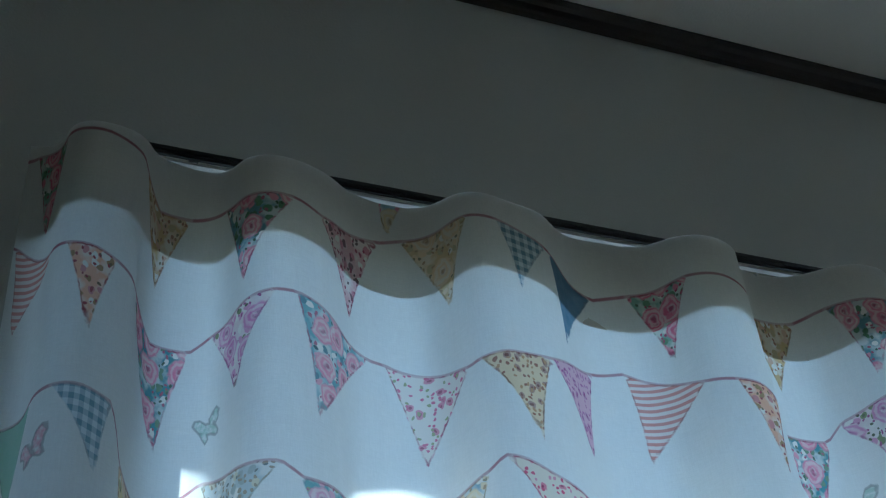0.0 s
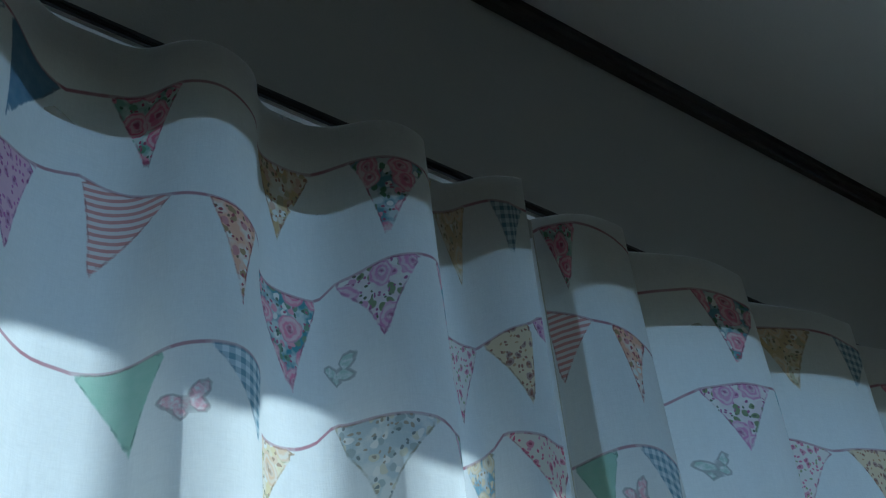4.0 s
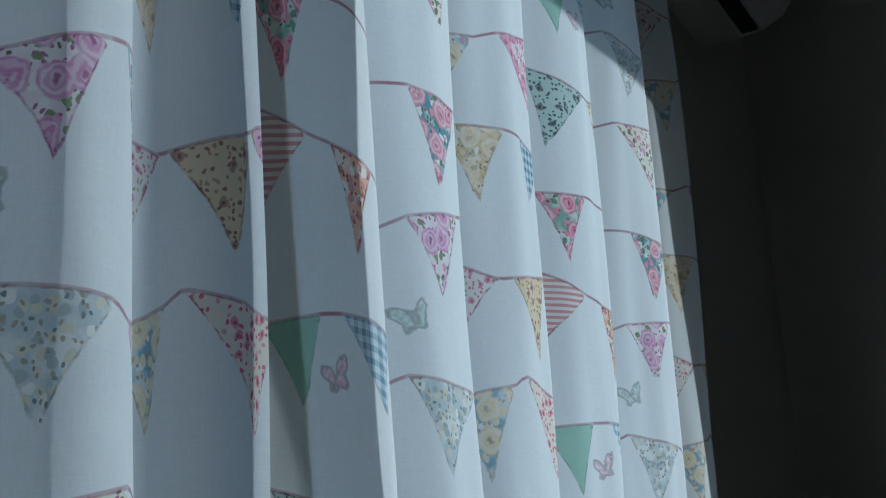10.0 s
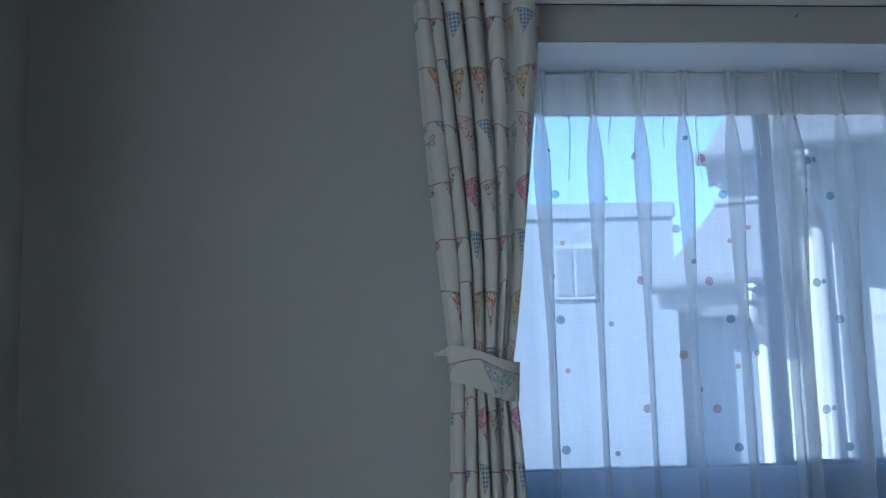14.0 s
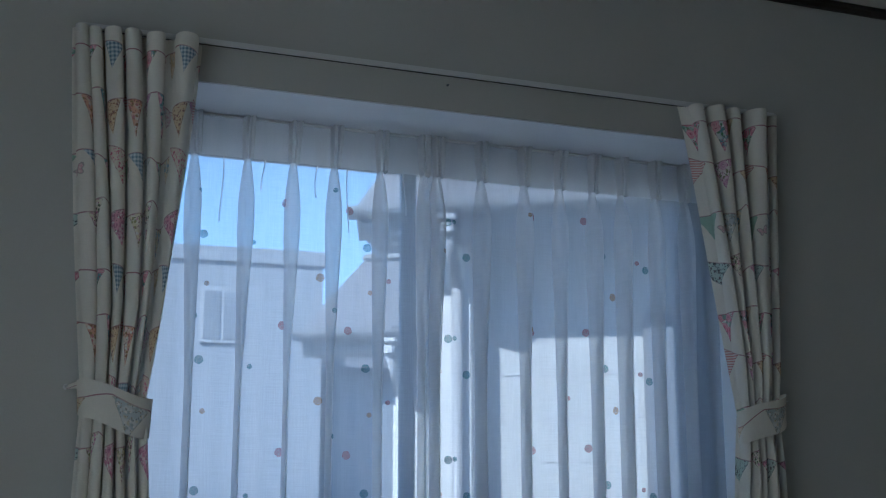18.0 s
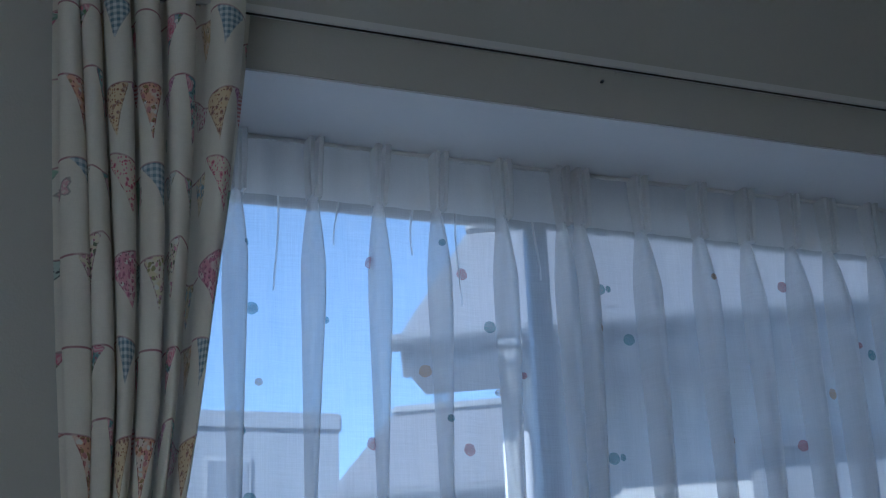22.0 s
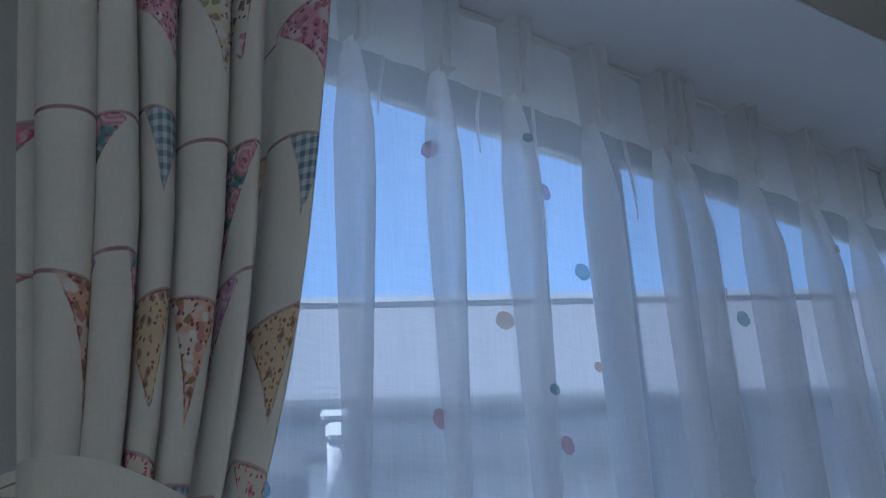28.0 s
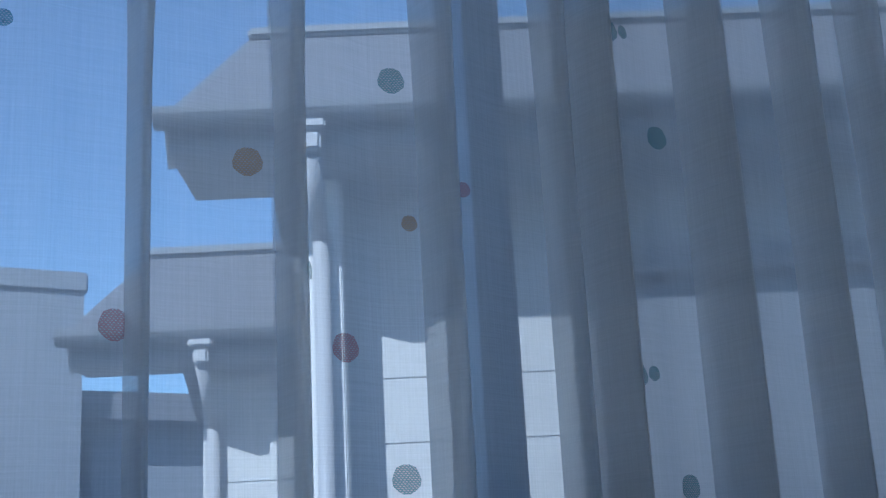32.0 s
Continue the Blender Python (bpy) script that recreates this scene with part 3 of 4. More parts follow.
def cloth_sheet(name, rows_xyz, u, zs, material, width, offset, printed=True, lift=0.0):
    """A grid of cloth: rows_xyz[j, i] is the place of column i at height zs[j]; u the way along the flat cloth;
    lift: how far the cloth is hitched up, column by column."""
    nz, nu = rows_xyz.shape[:2]
    co = rows_xyz.reshape(-1, 3)
    idx = np.arange(nz * nu).reshape(nz, nu)
    quads = np.stack([idx[:-1, :-1], idx[:-1, 1:], idx[1:, 1:], idx[1:, :-1]], -1).reshape(-1, 4)
    me = bpy.data.meshes.new(name)
    me.vertices.add(len(co))
    me.vertices.foreach_set("co", co.astype(np.float32).ravel())
    me.loops.add(quads.size)
    me.loops.foreach_set("vertex_index", quads.ravel().astype(np.int32))
    me.polygons.add(len(quads))
    me.polygons.foreach_set("loop_start", np.arange(0, quads.size, 4, dtype=np.int32))
    me.polygons.foreach_set("use_smooth", np.ones(len(quads), bool))
    me.update()
    me.validate()
    uu, zz = np.tile(u + offset, nz), (np.asarray(zs)[:, None] - np.broadcast_to(lift, (nu,))).ravel()
    uv = me.uv_layers.new(name="UVMap")
    uv.data.foreach_set("uv", np.stack([uu, zz], -1)[quads.ravel()].astype(np.float32).ravel())
    if printed:
        best, cord, fly, close, cols = print_fields(uu, zz, width)
        for key, val in (("pennant", best), ("cord", cord), ("butterfly", fly), ("near_cord", close)):
            me.attributes.new(key, "FLOAT", "POINT").data.foreach_set("value", val.astype(np.float32))
        for key, val in cols.items():
            rgba = np.concatenate([val, np.ones((len(val), 1))], 1).astype(np.float32)
            me.attributes.new(key, "FLOAT_COLOR", "POINT").data.foreach_set("color", rgba.ravel())
    me.materials.append(material)
    return me


def folds(knots, lo, hi, n=20, over=0.012, lean=False):
    """A cloth's run in plan: (place, crest?) knots joined by rounded folds. lean: folds rise slowly and turn back sharply.
    Returns along, out and the length along the cloth."""
    a, o = [], []
    for (p0, c0), (p1, _) in zip(knots[:-1], knots[1:]):
        for j in range(n):
            f = j / n
            ph = (0 if c0 else math.pi) + f * math.pi
            if lean and not c0:
                a.append(p0 + (p1 - p0) * f - 0.006 * math.sin(math.pi * f))
                o.append(lo + (hi - lo) * (1 - (1 - f) ** 2.3))
            else:
                a.append(p0 + (p1 - p0) * f + over * math.sin(2 * ph))
                o.append(lo + (hi - lo) * (0.5 + 0.5 * math.cos(ph)))
    a.append(knots[-1][0])
    o.append(hi if knots[-1][1] else lo)
    a, o = np.array(a), np.array(o)
    return a, o, np.r_[0, np.cumsum(np.hypot(np.diff(a), np.diff(o)))]


def alternate(*places):
    return [(p, i % 2) for i, p in enumerate(places)]


# ---- curtains of the west window ----
TOP_A = 1.905


def west_curtain(knots, label, width, lean=False, pins=()):
    """A hanging panel; pins: (place along the wall, share of the print's repeat) where the print shows; the rest of the cloth is taken up in the folds."""
    a, o, u = folds(knots, 0.050, 0.128, over=0.012 if lean else 0.008, lean=lean)
    at = [p for p, _ in pins]
    u = u + np.interp(a, at, [q * width - np.interp(p, a, u) for p, q in pins])
    zs = np.r_[np.linspace(TOP_A, 0.45, 200), np.linspace(0.45, 0.06, 14)[1:]]
    t = (TOP_A - zs) / TOP_A
    rows = np.zeros((len(zs), len(a), 3))
    mid = 0.085
    rise = 0.024 * (1 - (o - 0.050) / 0.078)          # the heading is hung up higher in the valleys
    for j, z in enumerate(zs):
        amp = 1.0 + 0.22 * t[j]
        sway = 0.002 * np.sin(a * 9 + z * 2.2) * t[j]
        rows[j, :, 0] = mid + (o - mid) * amp + 0.004 * np.sin(a * 23 + z * 5) + 0.0016 * np.sin(a * 61 + 1.4 * np.sin(z * 3.1)) + 0.0010 * np.sin(a * 104 + z * 4 + np.sin(z * 7)) * min(1.0, t[j] * 6)
        rows[j, :, 1] = a + sway + (0.075 * np.tanh((a - 1.3) / 0.2) * min(0.45, max(-0.3, z - 1.1)) if lean else 0)
        rows[j, :, 2] = z + rise * max(0.0, 1 - t[j] / 0.05)
    cur = thing("curtain", (0.085, float(a.mean()), 0.06), label, "curtain", "bunting curtains")
    base = cur.matrix_basis.translation
    part("cloth", cloth_sheet("cloth", rows - np.array(base), u, zs, CURTAIN, width, 0, True, np.interp(a, [1.06, 1.12, 1.19], [0.048, 0.034, 0.0]) if lean else np.interp(a, [-0.15, -0.11, -0.085], [0.048, 0.040, 0.0])), CURTAIN, cur)
    # the turned-down heading behind the cloth, and the hem
    zt = np.linspace(TOP_A - 0.003, TOP_A - 0.105, 8)
    back = np.zeros((8, len(a), 3))
    back[:, :, 0], back[:, :, 1], back[:, :, 2] = rows[3, :, 0] - 0.002, rows[3, :, 1], zt[:, None] + rise * np.linspace(1, 0, 8)[:, None]
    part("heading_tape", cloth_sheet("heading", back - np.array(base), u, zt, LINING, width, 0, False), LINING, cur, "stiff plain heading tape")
    if lean:
        m = int(np.searchsorted(u, u[0] + 0.074))
        hz = np.linspace(TOP_A - 0.004, 0.07, 60)
        edge = np.zeros((60, m, 3))
        edge[:, :, 2] = hz[:, None]
        for j, z in enumerate(hz):
            k = int(np.argmin(np.abs(zs - z)))
            edge[j, :, 0], edge[j, :, 1] = rows[k, :m, 0] - 0.004, rows[k, :m, 1]
        # leading edge turned back towards the glass, added white to brighten the slit
        turn = np.zeros((60, 6, 3))
        for j in range(60):
            for i in range(6):
                turn[j, i] = (edge[j, 0, 0] + 0.002 - 0.006 * i, edge[j, 0, 1] - 0.004 * math.sin(0.6 * i), hz[j])
        part("slit_flap", cloth_sheet("slit_flap", turn - np.array(base), np.linspace(0, 0.05, 6), hz, PLAINCOTTON, width, 0, False), PLAINCOTTON, cur)
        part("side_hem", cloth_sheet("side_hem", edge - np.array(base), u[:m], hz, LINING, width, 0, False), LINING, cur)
    for p, c in knots[1:-1]:
        if not c:
            hook = box_bm(0.041, p - 0.0018, TOP_A - 0.05, 0.045, p + 0.0018, TOP_A + 0.032, 0.001)
            under(cur, "hook", hook, WHITEPLASTIC)
    return cur


west_curtain(alternate(-0.222, -0.156, -0.05, 0.03, 0.18, 0.27, 0.455, 0.555, 0.677, 0.790, 0.862, 0.949),
             "white cotton curtain printed with pastel bunting, drawn closed, unlit half", 0.982,
             pins=((-0.221, -0.447), (-0.199, -0.388), (-0.106, -0.206), (-0.048, -0.105), (-0.016, -0.04), (-0.005, 0.004), (0.074, 0.091), (0.154, 0.195), (0.238, 0.320), (0.342, 0.436),
                   (0.464, 0.576), (0.516, 0.660), (0.584, 0.736), (0.660, 0.842), (0.699, 0.887), (0.722, 0.948), (0.735, 0.968), (0.750, 1.003), (0.800, 1.060), (0.871, 1.215), (0.896, 1.285), (0.902, 1.32), (0.913, 1.355), (0.929, 1.385), (0.940, 1.425)))
west_curtain(alternate(1.060, 1.130, 1.170, 1.320, 1.365, 1.530, 1.575, 1.755, 1.800, 2.030, 2.075, 2.225, 2.275),
             "white cotton curtain printed with pastel bunting, drawn closed, sunlit", 1.0, True,
             pins=((1.060, 0.565), (1.085, 0.672), (1.117, 0.735), (1.135, 0.755), (1.170, 0.86), (1.229, 0.937), (1.277, 1.0), (1.320, 1.038), (1.365, 1.19), (1.426, 1.29), (1.460, 1.32), (1.530, 1.40),
                   (1.575, 1.51), (1.620, 1.572), (1.667, 1.62), (1.705, 1.662), (1.755, 1.71), (1.800, 1.85), (1.921, 1.955), (1.974, 2.003), (2.030, 2.05), (2.075, 2.19), (2.225, 2.34)))


def rail_bar(name, label, p0, p1, axis, groove):
    """A curtain rail: a slim white section with an open dark slot underneath, brackets and end caps."""
    (x, y, z), L = p0, p1
    r = thing(name, p0, label, "curtain rail")
    def seg(u0, v0, u1, v1, l0=0.0, l1=L, bev=0.0015):
        return box_bm(u0, l0, v0, u1, l1, v1, bev) if axis == "y" else box_bm(l0, u0, v0, l1, u1, v1, bev)
    if groove is WHITEPLASTIC:
        part("track", seg(-0.011, -0.002, 0.009, 0.014), groove, r)
        part("slot", seg(-0.004, -0.0028, 0.003, -0.0018, bev=0), BLACK, r, "dark slot of the track")
    else:
        part("track", seg(-0.004, -0.002, 0.004, 0.006), groove, r)
        part("slot", seg(-0.002, -0.006, 0.002, -0.002, bev=0), BLACK, r, "dark slot of the track")
        part("lip", seg(-0.012, -0.009, -0.005, -0.006, bev=0), WHITEPLASTIC, r, "pale inner lip")
    for e0, e1 in ((-0.012, 0.0), (L, L + 0.012)):
        part("end_cap", seg(-0.010, -0.010, 0.010, 0.012, e0, e1, 0.003), WHITEPLASTIC, r)
    m = max(3, int(L / 0.45))
    places = [L * (i + 0.5) / m for i in range(m)] if axis == "x" else [p - y for p in (-0.050, 0.27, 0.765, 1.320, 1.755, 2.225)]
    for c in places:
        s = -1 if axis == "y" else 1
        lo, hi = sorted((s * 0.004 if axis == "y" else s * 0.008, s * (0.058 if axis == "y" else 0.0295)))
        part("bracket", seg(lo, 0.005, hi, 0.012, c - 0.005, c + 0.005), WHITEPLASTIC if groove is WHITEPLASTIC else DARKRAIL, r)
    return r


DARKRAIL = plain("dark_rail", (0.02, 0.02, 0.022), 0.45, vary=0.1)
rail_bar("curtain_rail", "slim dark curtain rail above the west window", (0.059, -0.150, 1.944), 2.450, "y", DARKRAIL)
WALL_RAIL = rail_bar("curtain_rail", "slim white curtain rail across the window bay", (1.075, WALLB - 0.030, 1.954), 2.25, "x", WHITEPLASTIC)


# ---- tied-back curtains of the bay ----
def pipes(x0, x1, centres, radii, first_u, lead):
    """A gathered cloth's plan: round rolls with the rest of the cloth pressed flat behind them; returns along, out and the way along the cloth."""
    a, o, u = [x0], [0.004], [first_u - lead - 1.6 * radii[0] - (centres[0] - x0)]
    for k, (c, r) in enumerate(zip(centres, radii)):
        mid = first_u + 0.328 * k - (0.0 if k else lead)
        for th in np.linspace(-2.25, 2.25, 23):
            a.append(c + r * math.sin(th))
            o.append(0.006 + r * (1 + math.cos(th)) * 1.35)
            u.append(mid + r * th * 1.12)
        b = centres[k + 1] - 0.7 * radii[k + 1] if k + 1 < len(centres) else x1
        for f in (0.25, 0.5, 0.75):
            a.append(c + 0.7 * r + (b - c - 0.7 * r) * f)
            o.append(0.004 + 0.004 * math.sin(5 * f + k))
            u.append(mid + r * 2.6 + (0.328 - 5.2 * r) * f)
    return np.array(a), np.array(o), np.array(u)


def tied_curtain(x0, x1, centres, radii, first_u, lead, tie, band, flip, draw, label):
    """A gathered panel: round rolls at centres, drawn in at the band's height to tie=(a, b).
    first_u: the print's place on the first roll; much of the cloth is tucked away between the rolls."""
    a, o, u = pipes(x0, x1, centres, radii, first_u, lead)
    s = (a - x0) / (x1 - x0)
    nc = len(centres)
    even = np.interp(a, [x0, *centres, x1], [0, *((k + 0.9) / (nc + 0.4) for k in range(nc)), 1])
    zs = np.linspace(1.945, 0.06, 230)
    rows = np.zeros((len(zs), len(a), 3))
    for j, z in enumerate(zs):
        if z > band:
            f = ((1.945 - z) / (1.945 - band)) ** draw
        else:
            f = 1 - 0.35 * min(1.0, (band - z) / 0.7) ** 0.8
        e0, e1 = x0 + (tie[0] - x0) * f, x1 + (tie[1] - x1) * f
        pinch = 1 - 0.35 * math.exp(-((z - band) / 0.10) ** 2)
        w = min(1.0, (1.945 - z) / 0.75)              # the rolls even out on the way down
        ss = s * (1 - w) + even * w + 0.012 * np.sin(s * 21 + z * 3.0) * w
        rows[j, :, 0] = e0 + (e1 - e0) * ss
        rows[j, :, 1] = WALLB - 0.035 - o * pinch * (1 - 0.2 * f) - 0.006 * np.sin(s * 17 + z * 4)
        rows[j, :, 2] = z
    cur = thing("tied_curtain", ((x0 + x1) / 2, WALLB - 0.07, 0.06), label, "curtain", "bunting curtains")
    base = np.array(cur.matrix_basis.translation)
    part("cloth", cloth_sheet("cloth", rows - base, u, 1.855 - (1.893 - zs) * 1.042, GATHERED, 0.982, 0), GATHERED, cur)
    # the band: a sloping loop of the same cloth round the bundle
    m, h = 48, 9
    loop = np.zeros((h, m + 1, 3))
    ang = np.linspace(0, 2 * np.pi, m + 1)
    cx, rx, ry = (tie[0] + tie[1]) / 2, (tie[1] - tie[0]) / 2 + 0.014, 0.052
    length = np.r_[0, np.cumsum(np.hypot(np.diff(rx * np.cos(ang)), np.diff(ry * np.sin(ang))))]
    for j in range(h):
        v = j / (h - 1)
        loop[j, :, 0] = cx + rx * np.cos(ang) * (1 - 0.06 * v)
        loop[j, :, 1] = WALLB - 0.062 - ry * np.sin(ang) * (1 - 0.05 * math.sin(math.pi * v))
        loop[j, :, 2] = band + 0.038 - 0.100 * v * (0.95 + 0.05 * flip * np.cos(ang)) - flip * 0.026 * np.cos(ang) - 0.010 * v * np.sin(ang) + 0.004 * np.cos(3 * ang)
    part("tieback", cloth_sheet("tieback", loop - base, -length, np.linspace(1.568, 1.455, h), GATHERED, 0.982, 1.05), GATHERED, cur, "sloping tie band of the same bunting cloth")
    # the band's end loop, drawn back to its hook
    side = -1 if flip > 0 else 1
    ex = tie[0] if flip > 0 else tie[1]
    tail = np.zeros((4, 8, 3))
    for m in range(8):
        f = m / 7
        for j in range(4):
            tail[j, m] = (ex + side * (0.002 + 0.034 * f), WALLB - 0.070 + 0.045 * f, band + 0.058 - 0.010 * f * f - (0.003 + 0.005 * (1 - f)) * j)
    part("tie_loop", cloth_sheet("tie_loop", tail - base, np.linspace(0, 0.05, 8), np.linspace(1.40, 1.36, 4), GATHERED, 0.982, 0.1), GATHERED, cur)
    hx = tie[0] - 0.036 if flip > 0 else tie[1] + 0.036
    under(cur, "tieback_hook", join_bm(box_bm(hx - 0.006, WALLB - 0.008, band + 0.040, hx + 0.006, WALLB, band + 0.054, 0.003), box_bm(hx - 0.002, WALLB - 0.05, band + 0.045, hx + 0.002, WALLB - 0.008, band + 0.049, 0.001)), WHITEPLASTIC)
    return cur


tied_curtain(1.050, 1.415, (1.074, 1.109, 1.155, 1.209, 1.271, 1.355), (0.018, 0.018, 0.0225, 0.023, 0.025, 0.033), -0.27, 0.025, (1.128, 1.296), 0.925, 1, 1.2,
             "bunting curtain gathered in six rolls and tied back beside the bay")
tied_curtain(2.945, 3.330, (3.000, 3.067, 3.136, 3.214, 3.262, 3.300), (0.023, 0.026, 0.025, 0.032, 0.014, 0.016), 0.665, 0.0, (3.125, 3.272), 0.955, -1, 0.9,
             "bunting curtain with a flat front flap, tied back beside the bay")

# ---- sheer curtains ----
SHEER_Y = 3.766


def pleat_shape(i, p, z, thick=0):
    """Centre, half-width and depth of pleat i at height z: pinched under the heading, opening into a soft fold."""
    drop = np.clip((1.50 - z) / 0.45, 0, 1)
    opened = np.clip((1.722 - z) / 0.14, 0, 1) ** 0.7
    low = (0.009, 0.010, 0.008, 0.007, 0.008, 0.011, 0.011, 0.010)[i % 8]
    hw = 0.008 + (0.017 + 0.003 * thick) * opened
    hw = hw + (low - hw) * drop
    swing = -0.012 if thick else (0.004, 0.006, -0.010, -0.008, -0.006, -0.004, -0.004)[i]
    return p + swing * drop, hw, 0.018 + (0.026 + 0.010 * thick + 0.008 * math.sin(i * 1.7)) * opened + 0.016 * thick * drop


def wave(x, z):
    return 0.005 * np.sin(x * 34) * np.clip((1.72 - z) / 0.5, 0, 1) + 0.002 * np.sin(x * 90 + 2 * z)


def sheer_out(x, z, pleats, thick=0):
    """How far the sheer stands out into the room at x and height z."""
    out = wave(x, z)
    if z < 1.722:
        for i, p in enumerate(pleats):
            c, hw, deep = pleat_shape(i, p, z, thick)
            q = 1 - ((x - c) / hw) ** 2
            out = np.maximum(out, np.where(q > 0, deep * np.sqrt(np.maximum(q, 0)), -1))
    return out


def sheer_curtain(x0, x1, pleats, label, voile, thick=0):
    n = int((x1 - x0) / 0.006)
    xs = np.linspace(x0, x1, n)
    cur = thing("sheer_curtain", ((x0 + x1) / 2, SHEER_Y, 0.55), label, "sheer curtain", "sheer curtains")
    base = np.array(cur.matrix_basis.translation)

    def sheet(name, z0, z1, k, off, mat, words=""):
        zs = np.linspace(z0, z1, k)
        rows = np.zeros((k, n, 3))
        for j, z in enumerate(zs):
            rows[j, :, 0], rows[j, :, 1], rows[j, :, 2] = xs, SHEER_Y - wave(xs, z) - off, z
        part(name, cloth_sheet(name, rows - base, xs - x0, zs, mat, 1, 0, False), mat, cur, words)

    sheet("voile", 1.726, 0.555, 60, 0.0, voile)
    sheet("heading", 1.846, 1.722, 6, 0.003, SHEERTOP, "dense white heading band")
    sheet("hem", 0.655, 0.556, 4, 0.003, SHEERTOP, "wide doubled hem")
    for i, p in enumerate(pleats):
        # stiff pinch-pleat tab: two square ridges side by side
        hw = 0.017 + 0.003 * math.sin(i * 3.1)
        prof = ((-hw, 0.0), (-hw + 0.001, 0.042), (-hw + 0.004, 0.046), (-0.004, 0.043), (-0.001, 0.022), (0.003, 0.024), (0.005, 0.046), (hw - 0.003, 0.048), (hw, 0.044), (hw + 0.002, 0.0))
        zs = np.linspace(1.848, 1.716, 8)
        rows = np.zeros((8, len(prof), 3))
        for j, z in enumerate(zs):
            f = j / 7
            for m, (dx, dy) in enumerate(prof):
                rows[j, m] = (p + dx * (1 - 0.25 * f * f) + 0.003 * math.sin(i * 5 + 2 * f), SHEER_Y - dy * (1 - 0.2 * f) - 0.003, z)
        tab = part("pleat_tab", cloth_sheet("pleat_tab", rows - base, np.linspace(0, 0.1, len(prof)), zs, TABCLOTH, 1, 0, False), TABCLOTH, cur, "stiff pinched pleat")
        tab.data.polygons.foreach_set("use_smooth", [False] * len(tab.data.polygons))
        # the gathered fold below it
        zs = np.r_[np.linspace(1.722, 1.55, 10), np.linspace(1.55, 0.557, 22)[1:]]
        rows = np.zeros((len(zs), 15, 3))
        ang = np.linspace(0, math.pi, 15)
        for j, z in enumerate(zs):
            c, hw, deep = pleat_shape(i, p, z, thick)
            rows[j, :, 0] = c - hw * np.cos(ang)
            rows[j, :, 1] = SHEER_Y - deep * np.sin(ang) ** 0.8 - 0.002 + 0.0015 * np.sin(5 * ang + i + 3 * z)
            rows[j, :, 2] = z
        part("pleat", cloth_sheet("pleat", rows - base, np.linspace(0, 0.1, 15), zs, FULLPLEAT if thick else PLEAT, 1, 0, False), PLEAT, cur)
    return cur, pleats


def creases(cur, pleats):
    """Narrow soft creases that hang from the heading between the pleats."""
    base = np.array(cur.matrix_basis.translation)
    for i, p in enumerate(pleats[:-1]):
        x = p + (pleats[i + 1] - p) * (0.46 + 0.14 * math.sin(i * 2.7))
        zs = np.linspace(1.722, 1.58 - 0.07 * math.sin(i * 1.9), 12)
        rows = np.zeros((12, 9, 3))
        ang = np.linspace(0, math.pi, 9)
        for j, z in enumerate(zs):
            f = 1 - (j / 11) ** 2
            rows[j, :, 0] = x + 0.006 * math.sin(3 * j / 11 + i) - 0.0022 * np.cos(ang)
            rows[j, :, 1] = SHEER_Y - wave(rows[j, :, 0], z) - 0.001 - (0.0008 + 0.005 * f) * np.sin(ang)
            rows[j, :, 2] = z
        part("crease", cloth_sheet("crease", rows - base, np.linspace(0, 0.03, 9), zs, PLEAT, 1, 0, False), PLEAT, cur)


PLEATS_L = (1.325, 1.452, 1.615, 1.759, 1.891, 2.043, 2.190)
PLEATS_R = (2.235, 2.390, 2.546, 2.676, 2.802, 2.91, 3.042, 3.16)
sheer_l, _ = sheer_curtain(1.282, 2.235, PLEATS_L, "white voile curtain with small coloured dots, drawn across the bay window", SHEER)
sheer_r, _ = sheer_curtain(2.205, 3.29, PLEATS_R, "white voile curtain with small coloured dots, more densely pleated", DENSE, 1)


creases(sheer_l, PLEATS_L)

# rail of the sheers under the bay's top, and a small screw hook on the wall
r = thing("sheer_rail", (1.29, SHEER_Y - 0.004, 1.846), "thin white curtain track fixed under the bay's top", "curtain rail")
part("track", box_bm(0, -0.008, 0.0, 1.98, 0.008, 0.007, 0.001), WHITEPLASTIC, r)
for p in PLEATS_L[1:] + PLEATS_R[1:-1]:
    part("runner", box_bm(p - 1.293, -0.003, -0.010, p - 1.287, 0.003, 0.0, 0.001), WHITEPLASTIC, r)
under(WALL_RAIL, "screw_hook", box_bm(2.160, WALLB - 0.010, 1.930, 2.166, WALLB, 1.935, 0.001), ALUMINIUM, "small dark screw hook")

# small embroidered dots on the voile
DOTCOL = [cloth("dot_" + n, c, see=0.30, glow=0.5, hatch=True) for n, c in (("teal", (0.16, 0.34, 0.36)), ("rose", (0.55, 0.26, 0.28)), ("ochre", (0.58, 0.38, 0.22)))]


def dot_mesh(name, r, material):
    bm = bmesh.new()
    n, rings = 14, 3
    mid = bm.verts.new((0, -0.0016, 0))
    prev = None
    for k in range(1, rings + 1):
        ring = [bm.verts.new((math.cos(a) * r * k / rings * (1 + 0.07 * math.sin(5 * a + k)), -0.0016 + 0.0012 * (k / rings) ** 3, math.sin(a) * r * k / rings)) for a in (2 * math.pi * i / n for i in range(n))]
        for i in range(n):
            j = (i + 1) % n
            bm.faces.new((mid, ring[i], ring[j]) if prev is None else (prev[i], ring[i], ring[j], prev[j]))
        prev = ring
    return mesh_of(name, bm, material)


DOTS = [[dot_mesh("dot", r, m) for r in (0.0135, 0.008)] for m in DOTCOL]
